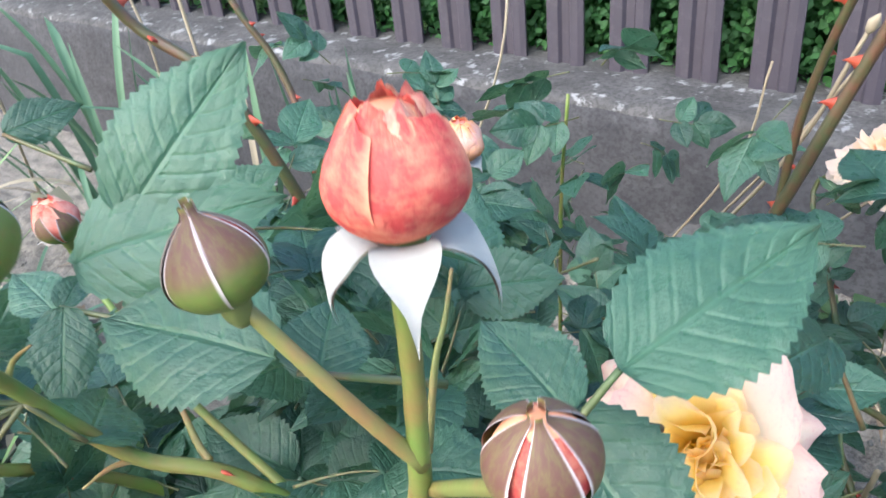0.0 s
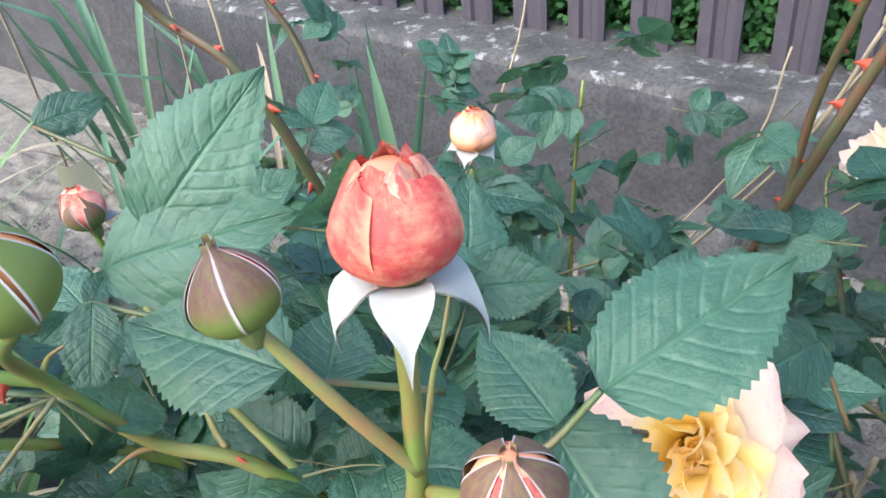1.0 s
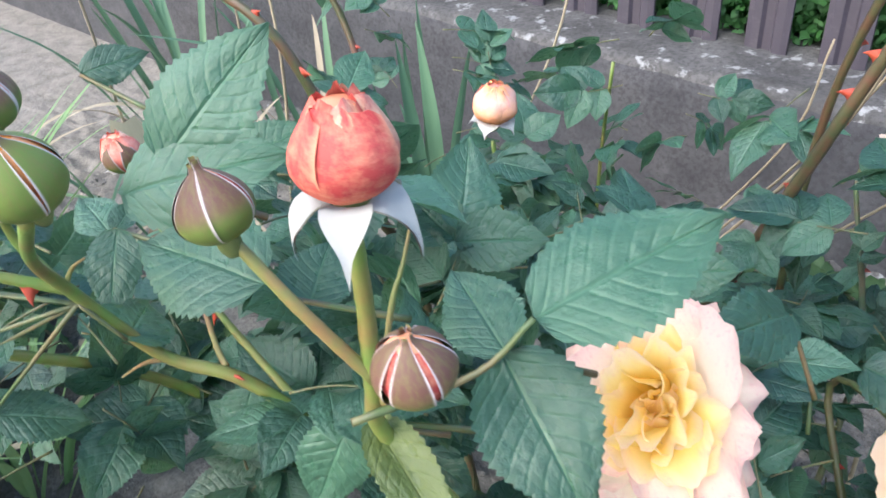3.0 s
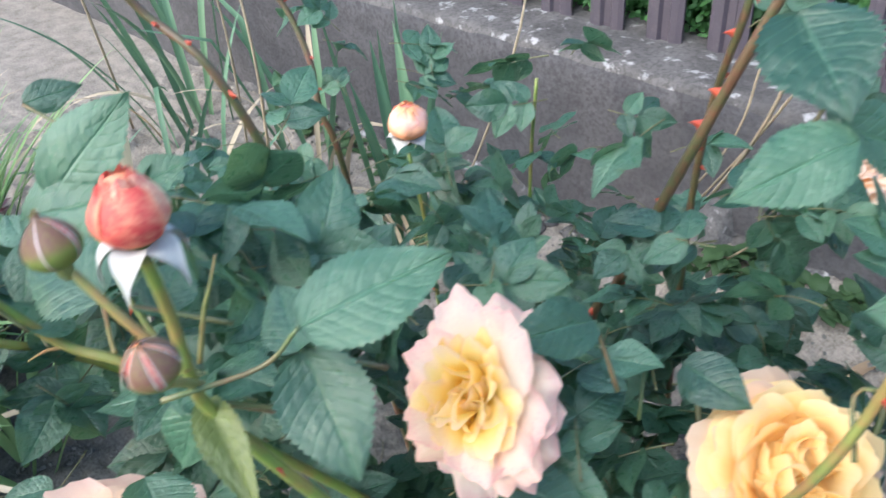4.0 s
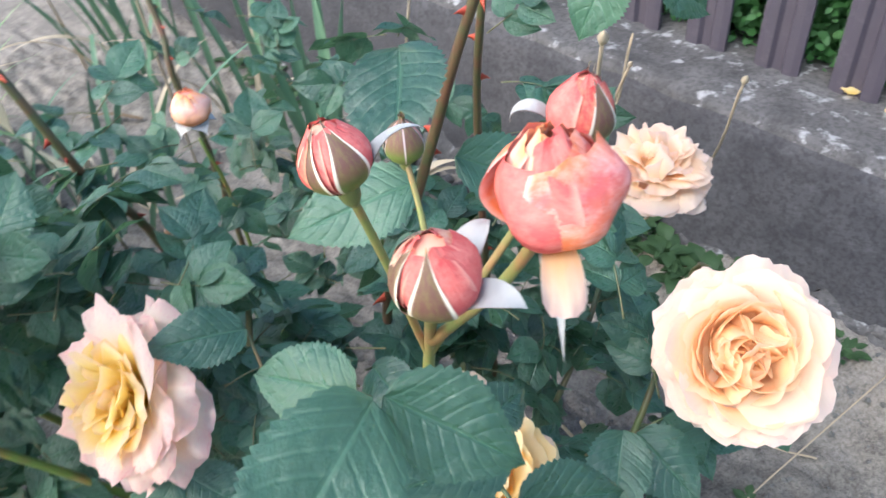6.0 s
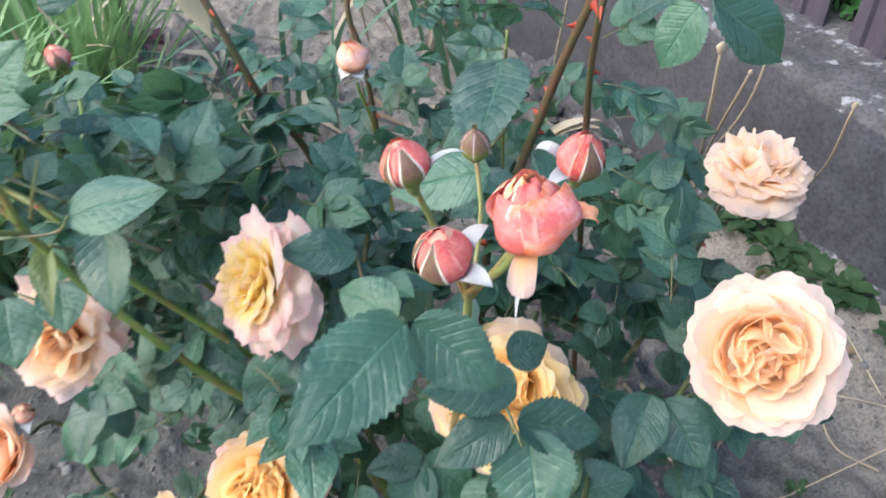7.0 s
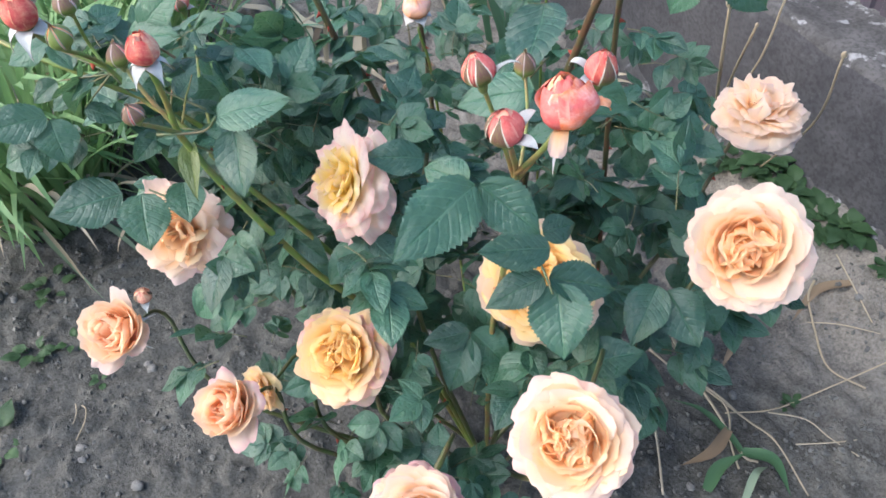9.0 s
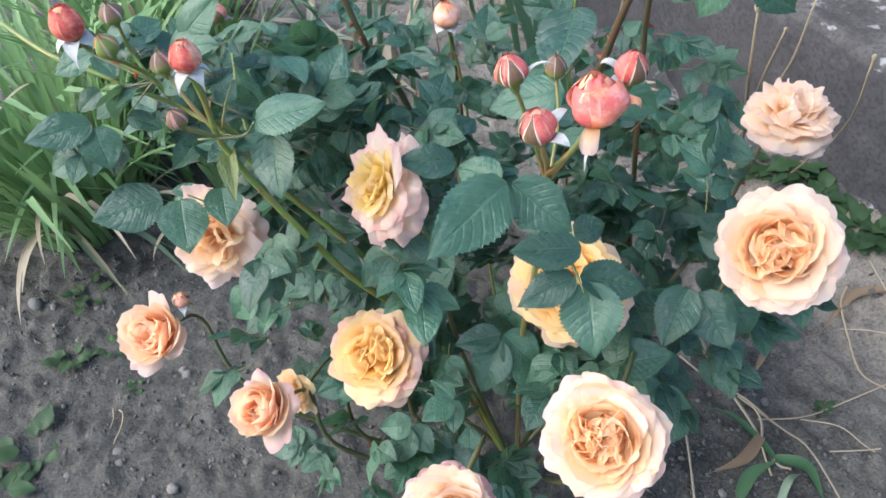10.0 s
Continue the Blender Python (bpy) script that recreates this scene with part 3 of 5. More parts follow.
def petal_mesh(length, a0, a1, half, curve, r0, z0, ruffle, notch, seed, mat, roll=0.0, ns=10, nv=13, crumple=0.24, lip=0.0):
    """A petal of a flower about the z axis: it leaves the axis at a0 degrees and ends at a1 degrees from upright."""
    r = random.Random(seed)
    fine, prof = 40, []
    rr, zz = r0, z0
    for k in range(fine + 1):
        prof.append((rr, zz))
        a = radians(a0 + (a1 - a0) * (k / fine) ** 1.3 + lip * max(0.0, k / fine - 0.76) / 0.24)
        rr += math.sin(a) * length / fine
        zz += math.cos(a) * length / fine
    ph, ph2, sk = r.uniform(0, 6.3), r.uniform(0, 6.3), r.uniform(-0.15, 0.15)
    verts, uvs = [], []
    for i in range(ns):
        s = i / (ns - 1)
        for j in range(nv):
            v = 2 * j / (nv - 1) - 1
            cut = 1 - 0.20 * abs(v) ** 4.2 - notch * math.exp(-(v * 4.0) ** 2) + sk * v * 0.18 + 0.015 * math.sin(6 * v + ph) + 0.012 * math.sin(17 * v + ph2)
            q = min(1.0, max(0.0, s * cut)) * fine
            k = min(int(q), fine - 1)
            pr = prof[k][0] + (prof[k + 1][0] - prof[k][0]) * (q - k)
            pz = prof[k][1] + (prof[k + 1][1] - prof[k][1]) * (q - k)
            w = half * (0.24 + 0.76 * math.sin(0.5 * math.pi * min(1.0, 0.08 + 1.10 * s)))
            x = v * w
            wave = ruffle * s ** 2.2 * (math.sin(5.0 * v + ph) + 0.6 * math.sin(11.0 * v + ph2) + 0.5 * math.sin(3 * v + 7 * s + ph2))
            f = x / curve
            tilt = roll * v * s * half
            wave += crumple * half * s * (noise.noise(Vector((v * 1.6, s * 2.2, seed * 1.7))) + 0.5 * noise.noise(Vector((v * 4, s * 4, seed * 1.3))))
            rad = pr - curve + curve * math.cos(f) + wave * 0.6 + tilt
            verts.append((rad, curve * math.sin(f), pz + wave * 0.8 - 0.10 * abs(v) ** 2 * s * half))
            uvs.append((0.5 + 0.5 * v, s))
    return mesh_of("petal", verts, grid_faces(ns, nv), mat, uvs)


# rings of a flower of radius 1: count, length, angle at base, angle at tip, half width, bend radius, start radius, height, ruffle
FULL = [(8, 1.03, 62, 108, .52, 1.5, .03, -.06, .030), (8, 1.01, 58, 98, .50, 1.2, .03, -.03, .030), (9, .99, 56, 84, .48, .95, .03, -.01, .026),
        (9, .98, 60, 60, .46, .80, .03, .00, .024), (8, .97, 64, 38, .46, .68, .03, .01, .022), (8, .95, 67, 14, .46, .58, .03, .02, .020),
        (8, .90, 70, -10, .44, .52, .03, .03, .020), (7, .80, 70, -14, .38, .46, .03, .04, .020)]
FLAT = [(7, 1.0, 66, 108, .42, 1.5, .03, -.04, .028), (8, .97, 60, 100, .40, 1.1, .03, -.01, .028), (9, .90, 52, 88, .36, .8, .03, .02, .028),
        (9, .80, 44, 72, .32, .6, .03, .04, .05), (8, .72, 32, 54, .28, .4, .03, .05, .05), (6, .62, 18, 32, .24, .3, .03, .05, .05)]
CUP = [(4, 1.00, 62, 92, .46, 1.0, .03, -.02, .04), (5, .98, 66, 18, .58, .70, .03, -.01, .02), (5, .97, 62, 4, .54, .60, .03, .00, .02), (5, .95, 58, -6, .50, .50, .03, .02, .02),
       (5, .92, 54, -14, .44, .42, .03, .03, .02), (5, .88, 48, -18, .38, .34, .03, .04, .02), (4, .82, 40, -18, .30, .24, .03, .05, .02)]
OPEN = [(6, 1.08, 58, 116, .48, 1.2, .03, -.04, .070), (7, 1.03, 50, 98, .45, .9, .03, -.02, .070), (7, .98, 42, 76, .42, .7, .03, .00, .065),
        (6, .92, 32, 54, .38, .5, .03, .02, .060), (5, .82, 20, 34, .32, .36, .03, .03, .055), (4, .66, 8, 18, .26, .26, .02, .04, .05)]
LOOSE = [(6, 1.05, 55, 112, .50, 1.4, .03, -.02, .045), (8, 1.0, 48, 98, .45, 1.0, .03, .00, .045), (9, .94, 40, 78, .40, .7, .03, .02, .042),
         (9, .86, 30, 56, .34, .5, .03, .03, .040), (8, .76, 20, 36, .27, .3, .03, .04, .038), (6, .56, 8, 18, .20, .18, .02, .05, .035)]


def hip_mesh(r, h, mat):
    return lathe("hip", [(r * 0.30, -h), (r * 0.52, -h * 0.92), (r * 0.86, -h * 0.62), (r, -h * 0.3), (r * 0.82, -h * 0.04), (r * 0.6, 0.0)], mat)


def sepal_mesh(length, width, a0, a1, r0, z0, seed, mats=None, wave=0.0, turn=0.8, lobe=0.0):
    """A sepal bent out from the axis: downy inside, green outside."""
    r = random.Random(seed)
    ns, nv = 12, 5
    rr, zz = r0, z0
    rows = []
    for i in range(ns):
        s = i / (ns - 1)
        a = radians(a0 + (a1 - a0) * s ** turn)
        rows.append((rr, zz, a))
        rr += math.sin(a) * length / (ns - 1)
        zz += math.cos(a) * length / (ns - 1)
    top, low, uvs = [], [], []
    ph = r.uniform(0, 6)
    for i, (rr, zz, a) in enumerate(rows):
        s = i / (ns - 1)
        w = width * (0.82 + 0.5 * math.sin(math.pi * min(1, s * 1.6)) * (s < 0.63)) * (0.92 * (1 - s) ** 1.5 + 0.10 * (1 - s)) + 0.0002
        w = w * (1 - lobe) + lobe * width * (0.35 + 0.65 * math.sin(math.pi * min(1.0, s * 0.86 + 0.12))) * (1 - s ** 5)
        for j in range(nv):
            v = 2 * j / (nv - 1) - 1
            lift = 0.25 * abs(v) ** 2 * w + wave * math.sin(7 * s + ph) * v * w
            nr, nz = -math.cos(a), math.sin(a)
            p = Vector((rr + nr * lift, v * w, zz + nz * lift))
            top.append(p)
            low.append(p - Vector((nr, 0, nz)) * 0.07 * width)
            uvs.append((0.5 + 0.5 * v, s))
    n = len(top)
    f1 = grid_faces(ns, nv)
    faces = f1 + [tuple(reversed([k + n for k in f])) for f in f1]
    return mesh_of("sepal", top + low, faces, mats or [SEPAL_IN, SEPAL], uvs + uvs, True, [0] * len(f1) + [1] * len(f1))


def rose_flower(bush, centre, normal, radius, rings, mat, seed, label, sepals=True, inner=None, muddle=0, turn=None, narrow=1.0, outside=None, big=1.0, pale=2, crown=()):
    """An open rose: a hip with sepals, and each petal."""
    r = random.Random(seed)
    axis = Vector(normal).normalized()
    origin = Vector(centre) - axis * radius * 0.28
    m = upright(origin, axis, r.uniform(0, 360) if turn is None else turn, radius) @ Matrix.Diagonal((narrow, 1, 1, 1))
    flower = part("flower", hip_mesh(0.13, 0.24, STEM), bush, m, label)
    start = r.uniform(0, 360)
    for k, (count, length, a0, a1, half, curve, r0, z0, ruffle) in enumerate(rings):
        stock = [petal_mesh(length * r.uniform(0.82 if k < 2 else 0.90, 1.10 if k < 2 else 1.06), a0 + r.uniform(-7, 7), a1 + r.uniform(-16, 16), half * r.uniform(0.80, 1.16), curve, r0, z0,
                            ruffle, r.uniform(-0.02, 0.04), seed * 100 + k * 10 + q, (outside if outside and k < pale else inner if inner and k >= max(3, len(rings) - 3) else mat), r.choice((-1, 1)) * 0.10, lip=r.uniform(5, 60)) for q in range(4)]
        for c in range(count):
            spin = start + 360 * c / count + r.uniform(-20, 20)
            part("petal", r.choice(stock), flower, m @ pose(0, 0, 0, 0, 0, spin) @ pose(0, 0, 0, r.uniform(-12, 12), r.uniform(-13, 13), 0))
        start += 360 / count * 0.5 + 17
    for c, a in enumerate(crown):
        me = petal_mesh(1.22, 34, 66, 0.46, 0.9, 0.05, 0.0, 0.05, 0.03, seed * 71 + c, outside, 0.1, 12, 13, 0.2, 25)
        part("petal", me, flower, m @ pose(0, 0, 0, 0, 0, a))
    for c in range(muddle):
        b = radians(r.uniform(0, 360))
        d = 0.40 * math.sqrt(r.random())
        me = petal_mesh(big * r.uniform(0.60, 0.80) - 0.06 * (d < 0.12), r.uniform(-8, 14), r.choice((-1, -1, 1)) * r.uniform(16, 70), big * r.uniform(0.20, 0.36), r.choice((0.15, 0.20, 0.28, -0.28)), 0.0, 0.04, 0.02, 0.0, seed * 57 + c, inner or mat, 0.2, 9, 11, 0.16, r.uniform(0, 70))
        part("petal", me, flower, m @ Matrix.Translation((d * math.cos(b), d * math.sin(b), 0.0)) @ pose(0, 0, 0, 0, 0, math.degrees(b) + r.gauss(0, 45)))
    if sepals:
        stock = [sepal_mesh(0.75, 0.13, 70, 150, 0.09, -0.03, seed + q) for q in range(2)]
        for c in range(5):
            part("sepal", r.choice(stock), flower, m @ pose(0, 0, 0, 0, 0, 72 * c + r.uniform(-8, 8)))
    return flower


def egg(s, fat=1.0, blunt=0.0):
    """Radius of a bud at the height s: pointed, or barrel-shaped where blunt."""
    a = min(0.995, 0.08 + (0.90 - 0.10 * blunt) * s ** (0.82 + 0.10 * blunt))
    return max(0.02, math.sin(math.pi * a) ** ((0.92 - 0.14 * blunt) / fat))


def egg_patch(name, phi, half, lift0, lift1, s1, mat, taper=0.0, ns=15, nv=11, ragged=0.0, seed=0, fat=1.0, s0=0.0, dent=0.0, blunt=0.0):
    """A piece of the skin of a bud: height 2.3, radius 1, one side tucked in."""
    r = random.Random(seed)
    ph, ph2 = r.uniform(0, 6), r.uniform(0, 6)
    verts, uvs = [], []
    for i in range(ns):
        s = i / (ns - 1)
        for j in range(nv):
            v = 2 * j / (nv - 1) - 1
            cut = 1 - (0.0 if taper else 0.10 * abs(v) ** 2.2)
            t = s0 + (s1 - s0) * s * cut
            a = radians(phi) + radians(half) * v * (1 - taper * s ** 2.4)
            lift = lift0 + (lift1 - lift0) * (0.5 + 0.5 * v)
            lift += dent * (math.sin(3.1 * v + ph) * math.sin(4.2 * s + ph2) + 0.5 * math.sin(7 * v + 5 * s + ph2))
            rad = egg(min(t, 1.0), fat, blunt) * (1 + lift) + ragged * s ** 6 * (0.5 + 0.7 * math.sin(5 * v + ph) + 0.3 * math.sin(13 * v + ph2))
            z = 2.3 * t + ragged * s ** 6 * (math.sin(6 * v + ph) + 0.5 * math.sin(15 * v + ph2)) * 0.8
            verts.append((rad * math.cos(a), rad * math.sin(a), z))
            uvs.append((0.5 + 0.5 * v, s))
    return mesh_of(name, verts, grid_faces(ns, nv), mat, uvs)


def heart_mesh(scale, top, mat, fat=1.0, blunt=0.0):
    return lathe("heart", [(egg(t, fat, blunt) * scale, 2.3 * t) for t in [top * q / 9 for q in range(10)]], mat, 16)


def rose_bud(bush, centre, axis, radius, seed, label, sepals="bent", petals=RED, height=1.0, spin=0.0, bent=(0, 1, 2, 3, 4), droop=184, outer=None, fat=1.0, long=1.0, gap=36.0, barrel=0.4, slit=0.15, dent=0.04, skin=SEPAL, wide=0.56, arch=(62, 0.6), lobe=0.0, ragged=0.10, reach=(0.86, 1.0)):
    """A bud: hip, wrapped petals and five sepals, bent back or still closed."""
    r = random.Random(seed)
    axis = Vector(axis).normalized()
    origin = Vector(centre) - axis * radius * 1.05 * height
    m = upright(origin, axis, spin, radius) @ Matrix.Diagonal((1, 1, height, 1))
    hip = lathe("hip", [(0.15, -0.70), (0.22, -0.58), (0.30, -0.42), (0.345, -0.22), (0.35, -0.06), (0.37, 0.01), (0.40, 0.05)], HIP)
    bud = part("bud", hip, bush, m, label)
    closed = sepals == "closed"
    fat *= 1.4 if closed else 1.0
    blunt = 0.0 if closed else barrel
    part("heart", heart_mesh(0.95 if closed else 0.86, 0.955 if closed else 0.90, petals, fat, blunt), bud, m)
    for k in range(7 if sepals != "closed" else 3):
        lay = 0.045 - 0.022 * k - (0.10 if closed else 0.0)
        me = egg_patch("petal", 137 * k + r.uniform(-12, 12), 84 - 5 * k, lay - 0.05, lay + 0.075, 0.925 + 0.012 * k + r.uniform(-.03, .02), (outer if outer and k in (1, 3) else petals), 0.0, 16, 13, 0.0 if closed else ragged, seed * 10 + k, fat, 0.0, 0.01 if closed else dent, blunt)
        part("petal", me, bud, m)
    for k in range(5):
        a = 72 * k + r.uniform(-4, 4)
        if sepals == "closed":
            me = egg_patch("sepal", a, gap, 0.075, 0.115, 1.13 + r.uniform(-.02, .05) - 0.3 * max(0, slit - 0.15), skin, slit, 18, 11, 0.0, seed + k, fat)
            part("sepal", me, bud, m)
        elif k not in bent:
            me = egg_patch("sepal", a, 33, 0.085, 0.125, r.uniform(*reach), skin, 0.90, 18, 9, 0.0, seed + k, 1.0, 0.0, 0.0, blunt)
            part("sepal", me, bud, m)
        else:
            me = sepal_mesh(r.uniform(1.9, 2.2) * long, wide, arch[0], droop + r.uniform(-10, 10), 0.46, 0.02, seed * 7 + k, None, 0.15, arch[1], lobe)
            part("sepal", me, bud, m @ pose(0, 0, 0, 0, 0, a))
    return bud


def half_open(bush, centre, axis, radius, mat, guard, seed, label, guards=(-45, 72), height=0.92, spin=0.0, top=0.80, sepals=True, curl=135, dent=0.045, second=None, ragged=0.12, blunt=0.5, flap=(0.34, 0.40)):
    """A globe-shaped half-open bloom: wrapped petals, loose outer petals bent back."""
    r = random.Random(seed)
    axis = Vector(axis).normalized()
    m = upright(Vector(centre) - axis * radius * height * 1.0, axis, spin, radius) @ Matrix.Diagonal((1, 1, height, 1))
    flower = part("flower", hip_mesh(0.34, 0.5, STEM), bush, m, label)
    part("heart", heart_mesh(0.22, 0.50, mat, 1.3), flower, m)
    for k in range(12):
        lay = 0.05 - 0.060 * k
        skin = (mat, mat, second, mat, SHELL, second, mat, SHELL, second, SHELL, SHELL, SHELL)[k]
        me = egg_patch("petal", 137 * k + r.uniform(-14, 14), 80 - 2.5 * k, lay - 0.06, lay + 0.11, top - (0.10, 0.03, 0.14, 0.06)[k % 4] * (k < 4) + r.uniform(-.05, .05) + 0.004 * k, skin, 0.0, 18, 15, ragged * (0.5 + 0.12 * (k < 5)), seed * 10 + k, 1.25, 0.0, dent, blunt)
        part("petal", me, flower, m)
    for k, a in enumerate(guards):
        me = petal_mesh(1.75 - 0.55 * k, 62 - 20 * k, curl + 20 - 10 * k, flap[k], 0.8, 0.25 + 0.45 * k, 0.02 + 0.5 * k, 0.05, -0.12, seed * 31 + k, guard[k])
        part("petal", me, flower, m @ pose(0, 0, 0, 0, 0, a))
    for k, a in enumerate((0, 72, 144, 216, 288) if sepals is True else sepals):
        part("sepal", sepal_mesh(2.3 if k == 0 else 1.5, 0.30, 80, 178, 0.24, -0.02, seed + k), flower, m @ pose(0, 0, 0, 0, 0, a))
    return flower


def thorn_mesh():
    verts, faces = [], []
    n = 6
    for i, (y, w, z) in enumerate(((0.0, 1.0, 0.0), (0.35, 0.55, -0.05), (0.7, 0.25, -0.2), (1.0, 0.02, -0.42))):
        for s in range(n):
            a = 2 * math.pi * s / n
            verts.append((0.22 * w * math.cos(a), y, z + 0.62 * w * math.sin(a)))
    for i in range(3):
        faces += [(i * n + s, i * n + (s + 1) % n, (i + 1) * n + (s + 1) % n, (i + 1) * n + s) for s in range(n)]
    return mesh_of("thorn", verts, faces, THORN, [(0.5, 0.5)] * len(verts))


THORN_MESH = thorn_mesh()


def cane(bush, points, radii, mat, seed, thorns=0, sides=8, thorn_size=0.007, name="cane", reach=1.0):
    ob = part(name, tube(name, points, radii, mat, sides, 7, 0.04, seed), bush)
    r = random.Random(seed + 500)
    line = smooth_line(points, 7)
    for k in range(thorns):
        i = int((k + r.uniform(0.2, 0.8)) / thorns * (len(line) - 2) * reach) + 1
        t = (line[i] - line[i - 1]).normalized()
        out = t.orthogonal().normalized()
        out = Matrix.Rotation(r.uniform(0, 6.3), 3, t) @ out
        rad = radii[min(len(radii) - 1, int(i / len(line) * len(radii)))]
        part("thorn", THORN_MESH, ob, facing(line[i] + out * rad * 0.7, out, t, thorn_size * r.uniform(0.7, 1.2)))
    return ob


# ---------------------------------------------------------------- the flowering rose bush
BASE = Vector((-0.032, 0.346, ground_height(-0.032, 0.346)))
bush = thing("rose_bush", BASE, "flowering rose bush with peach and yellow blooms and red buds", "rose bush")
EYE_WAY = Vector((0.45, -0.35, 0.75)).normalized()

FLOWERS = []


def bloom(centre, normal, radius, rings, mat, seed, label, inner=None, muddle=0, **how):
    FLOWERS.append((Vector(centre), Vector(normal).normalized(), radius))
    return rose_flower(bush, centre, normal, radius, rings, mat, seed, label, True, inner, muddle, **how)


bloom((-0.0563, 0.2514, 0.5133), (0.157, -0.44, 0.467), 0.0457, OPEN, CREAM, 1, "loose cream and yellow rose with pink-flecked petal edges", CREAM_DEEP, 11, turn=36, narrow=0.80, outside=CREAM_WHITE, pale=3, crown=(34, 74))
bloom((0.1172, 0.5024, 0.4685), (0.237, -0.326, 0.424), 0.0504, FULL, PEACH, 2, "large full pale peach rose", PEACH_DEEP, 26, turn=45, narrow=0.96, outside=CREAM_PALE, pale=3)
bloom((-0.0511, 0.6805, 0.4165), (0.16, -0.02, 0.954), 0.0519, FLAT, PEACH, 3, "flat open pale peach rose seen from its side", PEACH, 12, outside=CREAM_PALE)
bloom((-0.192, 0.0252, 0.3099), (0.3, -0.338, 0.56), 0.0428, CUP, APRICOT, 4, "half-open apricot rose with pale outer petals", APRICOT, 7, outside=PEACH_PALE, pale=1)
bloom((-0.0054, 0.2018, 0.3817), (0.257, -0.296, 0.515), 0.0431, FULL, YELLOW, 5, "full yellow-apricot rose", YELLOW_DEEP, 32, outside=YELLOW_PALE)
bloom((0.1746, 0.31, 0.4335), (0.252, -0.272, 0.468), 0.0458, FULL, PEACH, 6, "large full peach rose with an orange heart", PEACH_DEEP, 34, outside=PEACH_PALE)
bloom((-0.0601, 0.0983, 0.3011), (0.138, -0.341, 0.517), 0.0410, CUP, APRICOT, 7, "half-open salmon rose with pink outer petals", APRICOT, 6, outside=PINK, pale=1)
bloom((-0.1693, 0.1201, 0.4275), (0.535, -0.363, 0.396), 0.0500, LOOSE, PEACH, 8, "nodding pale yellow rose behind leaves", PEACH_DEEP, 10, outside=PEACH_PALE)
bloom((0.0479, 0.3622, 0.4364), (0.335, -0.217, 0.47), 0.0489, FULL, YELLOW_DEEP, 9, "yellow-orange rose partly hidden by a leaf", YELLOW_DEEP, 26, outside=APRICOT)
bloom((0.1316, 0.2038, 0.3338), (0.276, -0.085, 0.533), 0.0417, FULL, PEACH, 10, "pale pink-peach rose low on the bush", PEACH, 20, outside=PINK)
bloom((-0.0977, 0.1314, 0.2539), (0.12, -0.307, 0.119), 0.0266, LOOSE, YELLOW, 11, "faded orange rose hidden in the leaves")

BUDS = []


def budding(centre, axis, radius, seed, label, **how):
    BUDS.append((Vector(centre), radius))
    return rose_bud(bush, centre, axis, radius, seed, label, **how)


budding((-0.0726, 0.1432, 0.6625), (-0.023, 0.036, 1.006), 0.0099, 31, "opening red bud with white downy sepals bent back", height=0.93, spin=-48, outer=WORN, long=0.85, barrel=0.30, arch=(84, 0.60), droop=190, wide=0.54)
budding((-0.0985, 0.1288, 0.6482), (-0.242, -0.027, 0.912), 0.0076, 32, "closed brownish-green bud with white sepal edges", sepals="closed", height=0.86)
budding((-0.0397, 0.1239, 0.6428), (0.052, -0.154, 0.941), 0.0065, 33, "swelling bud with red petals showing between its sepals", sepals="closed", height=0.86, petals=RED, spin=-54, gap=31, slit=0.22, skin=SEPAL_BROWN)
budding((-0.194, 0.077, 0.6465), (-0.006, -0.068, 0.999), 0.0118, 34, "opening red bud with white sepals bent back", height=0.98, spin=-20, long=1.0, arch=(84, 0.6), droop=188)
budding((-0.1500, 0.110, 0.6660), (0.095, -0.084, 0.993), 0.0080, 35, "closed green bud", sepals="closed", height=0.8)
budding((-0.1090, 0.1000, 0.6660), (0.207, -0.194, 0.982), 0.0075, 36, "green bud with an orange slit between sepals", sepals="closed", height=0.95, petals=ORANGE, spin=34, gap=32, slit=0.28, skin=SEPAL_YOUNG)
budding((0.0925, 0.2886, 0.6935), (-0.152, -0.138, 0.95), 0.0082, 37, "red bud with one white sepal bent aside", bent=(0,), spin=62, droop=150, arch=(40, 2.2), height=0.98, outer=RED, long=1.35, petals=CORAL, wide=0.40, lobe=0.6, ragged=0.035, barrel=0.22, skin=SEPAL_EDGED, reach=(0.96, 1.08))
budding((0.1192, 0.3448, 0.6902), (0.138, 0.025, 0.95), 0.0081, 38, "red bud with two pale sepals bent back", bent=(0, 1), spin=-148, droop=215, height=1.1, arch=(34, 1.9), outer=RED, long=1.25, petals=CORAL, wide=0.42, lobe=0.7, ragged=0.03, barrel=0.12, skin=SEPAL_EDGED, reach=(1.02, 1.16))
budding((0.135, 0.2799, 0.6898), (0.1, -0.197, 0.933), 0.0088, 39, "red bud with white sepals spread to one side", bent=(0, 1), spin=24, droop=150, height=1.0, long=0.98, arch=(42, 2.0), outer=WORN, petals=CORAL, wide=0.48, lobe=0.95, ragged=0.035, barrel=0.3, skin=SEPAL_EDGED, reach=(0.92, 1.05))
budding((0.0576, 0.337, 0.6583), (0.064, -0.029, 0.999), 0.0061, 40, "small closed brownish bud", sepals="closed", height=1.05)
BUDS.append((Vector((0.1385, 0.3109, 0.6923)), 0.017))
half_open(bush, (0.1387, 0.3107, 0.6953), (-0.079, -0.027, 0.956), 0.0136, GLOBE, (BLUSH_WHITE, EMBER), 12, "half-open red and peach bloom over pale hanging sepals", (-45, 72), 0.84, 0, 0.93, (-48, 160), 168, 0.10, CORAL, 0.11, -0.10, (0.34, 0.40))
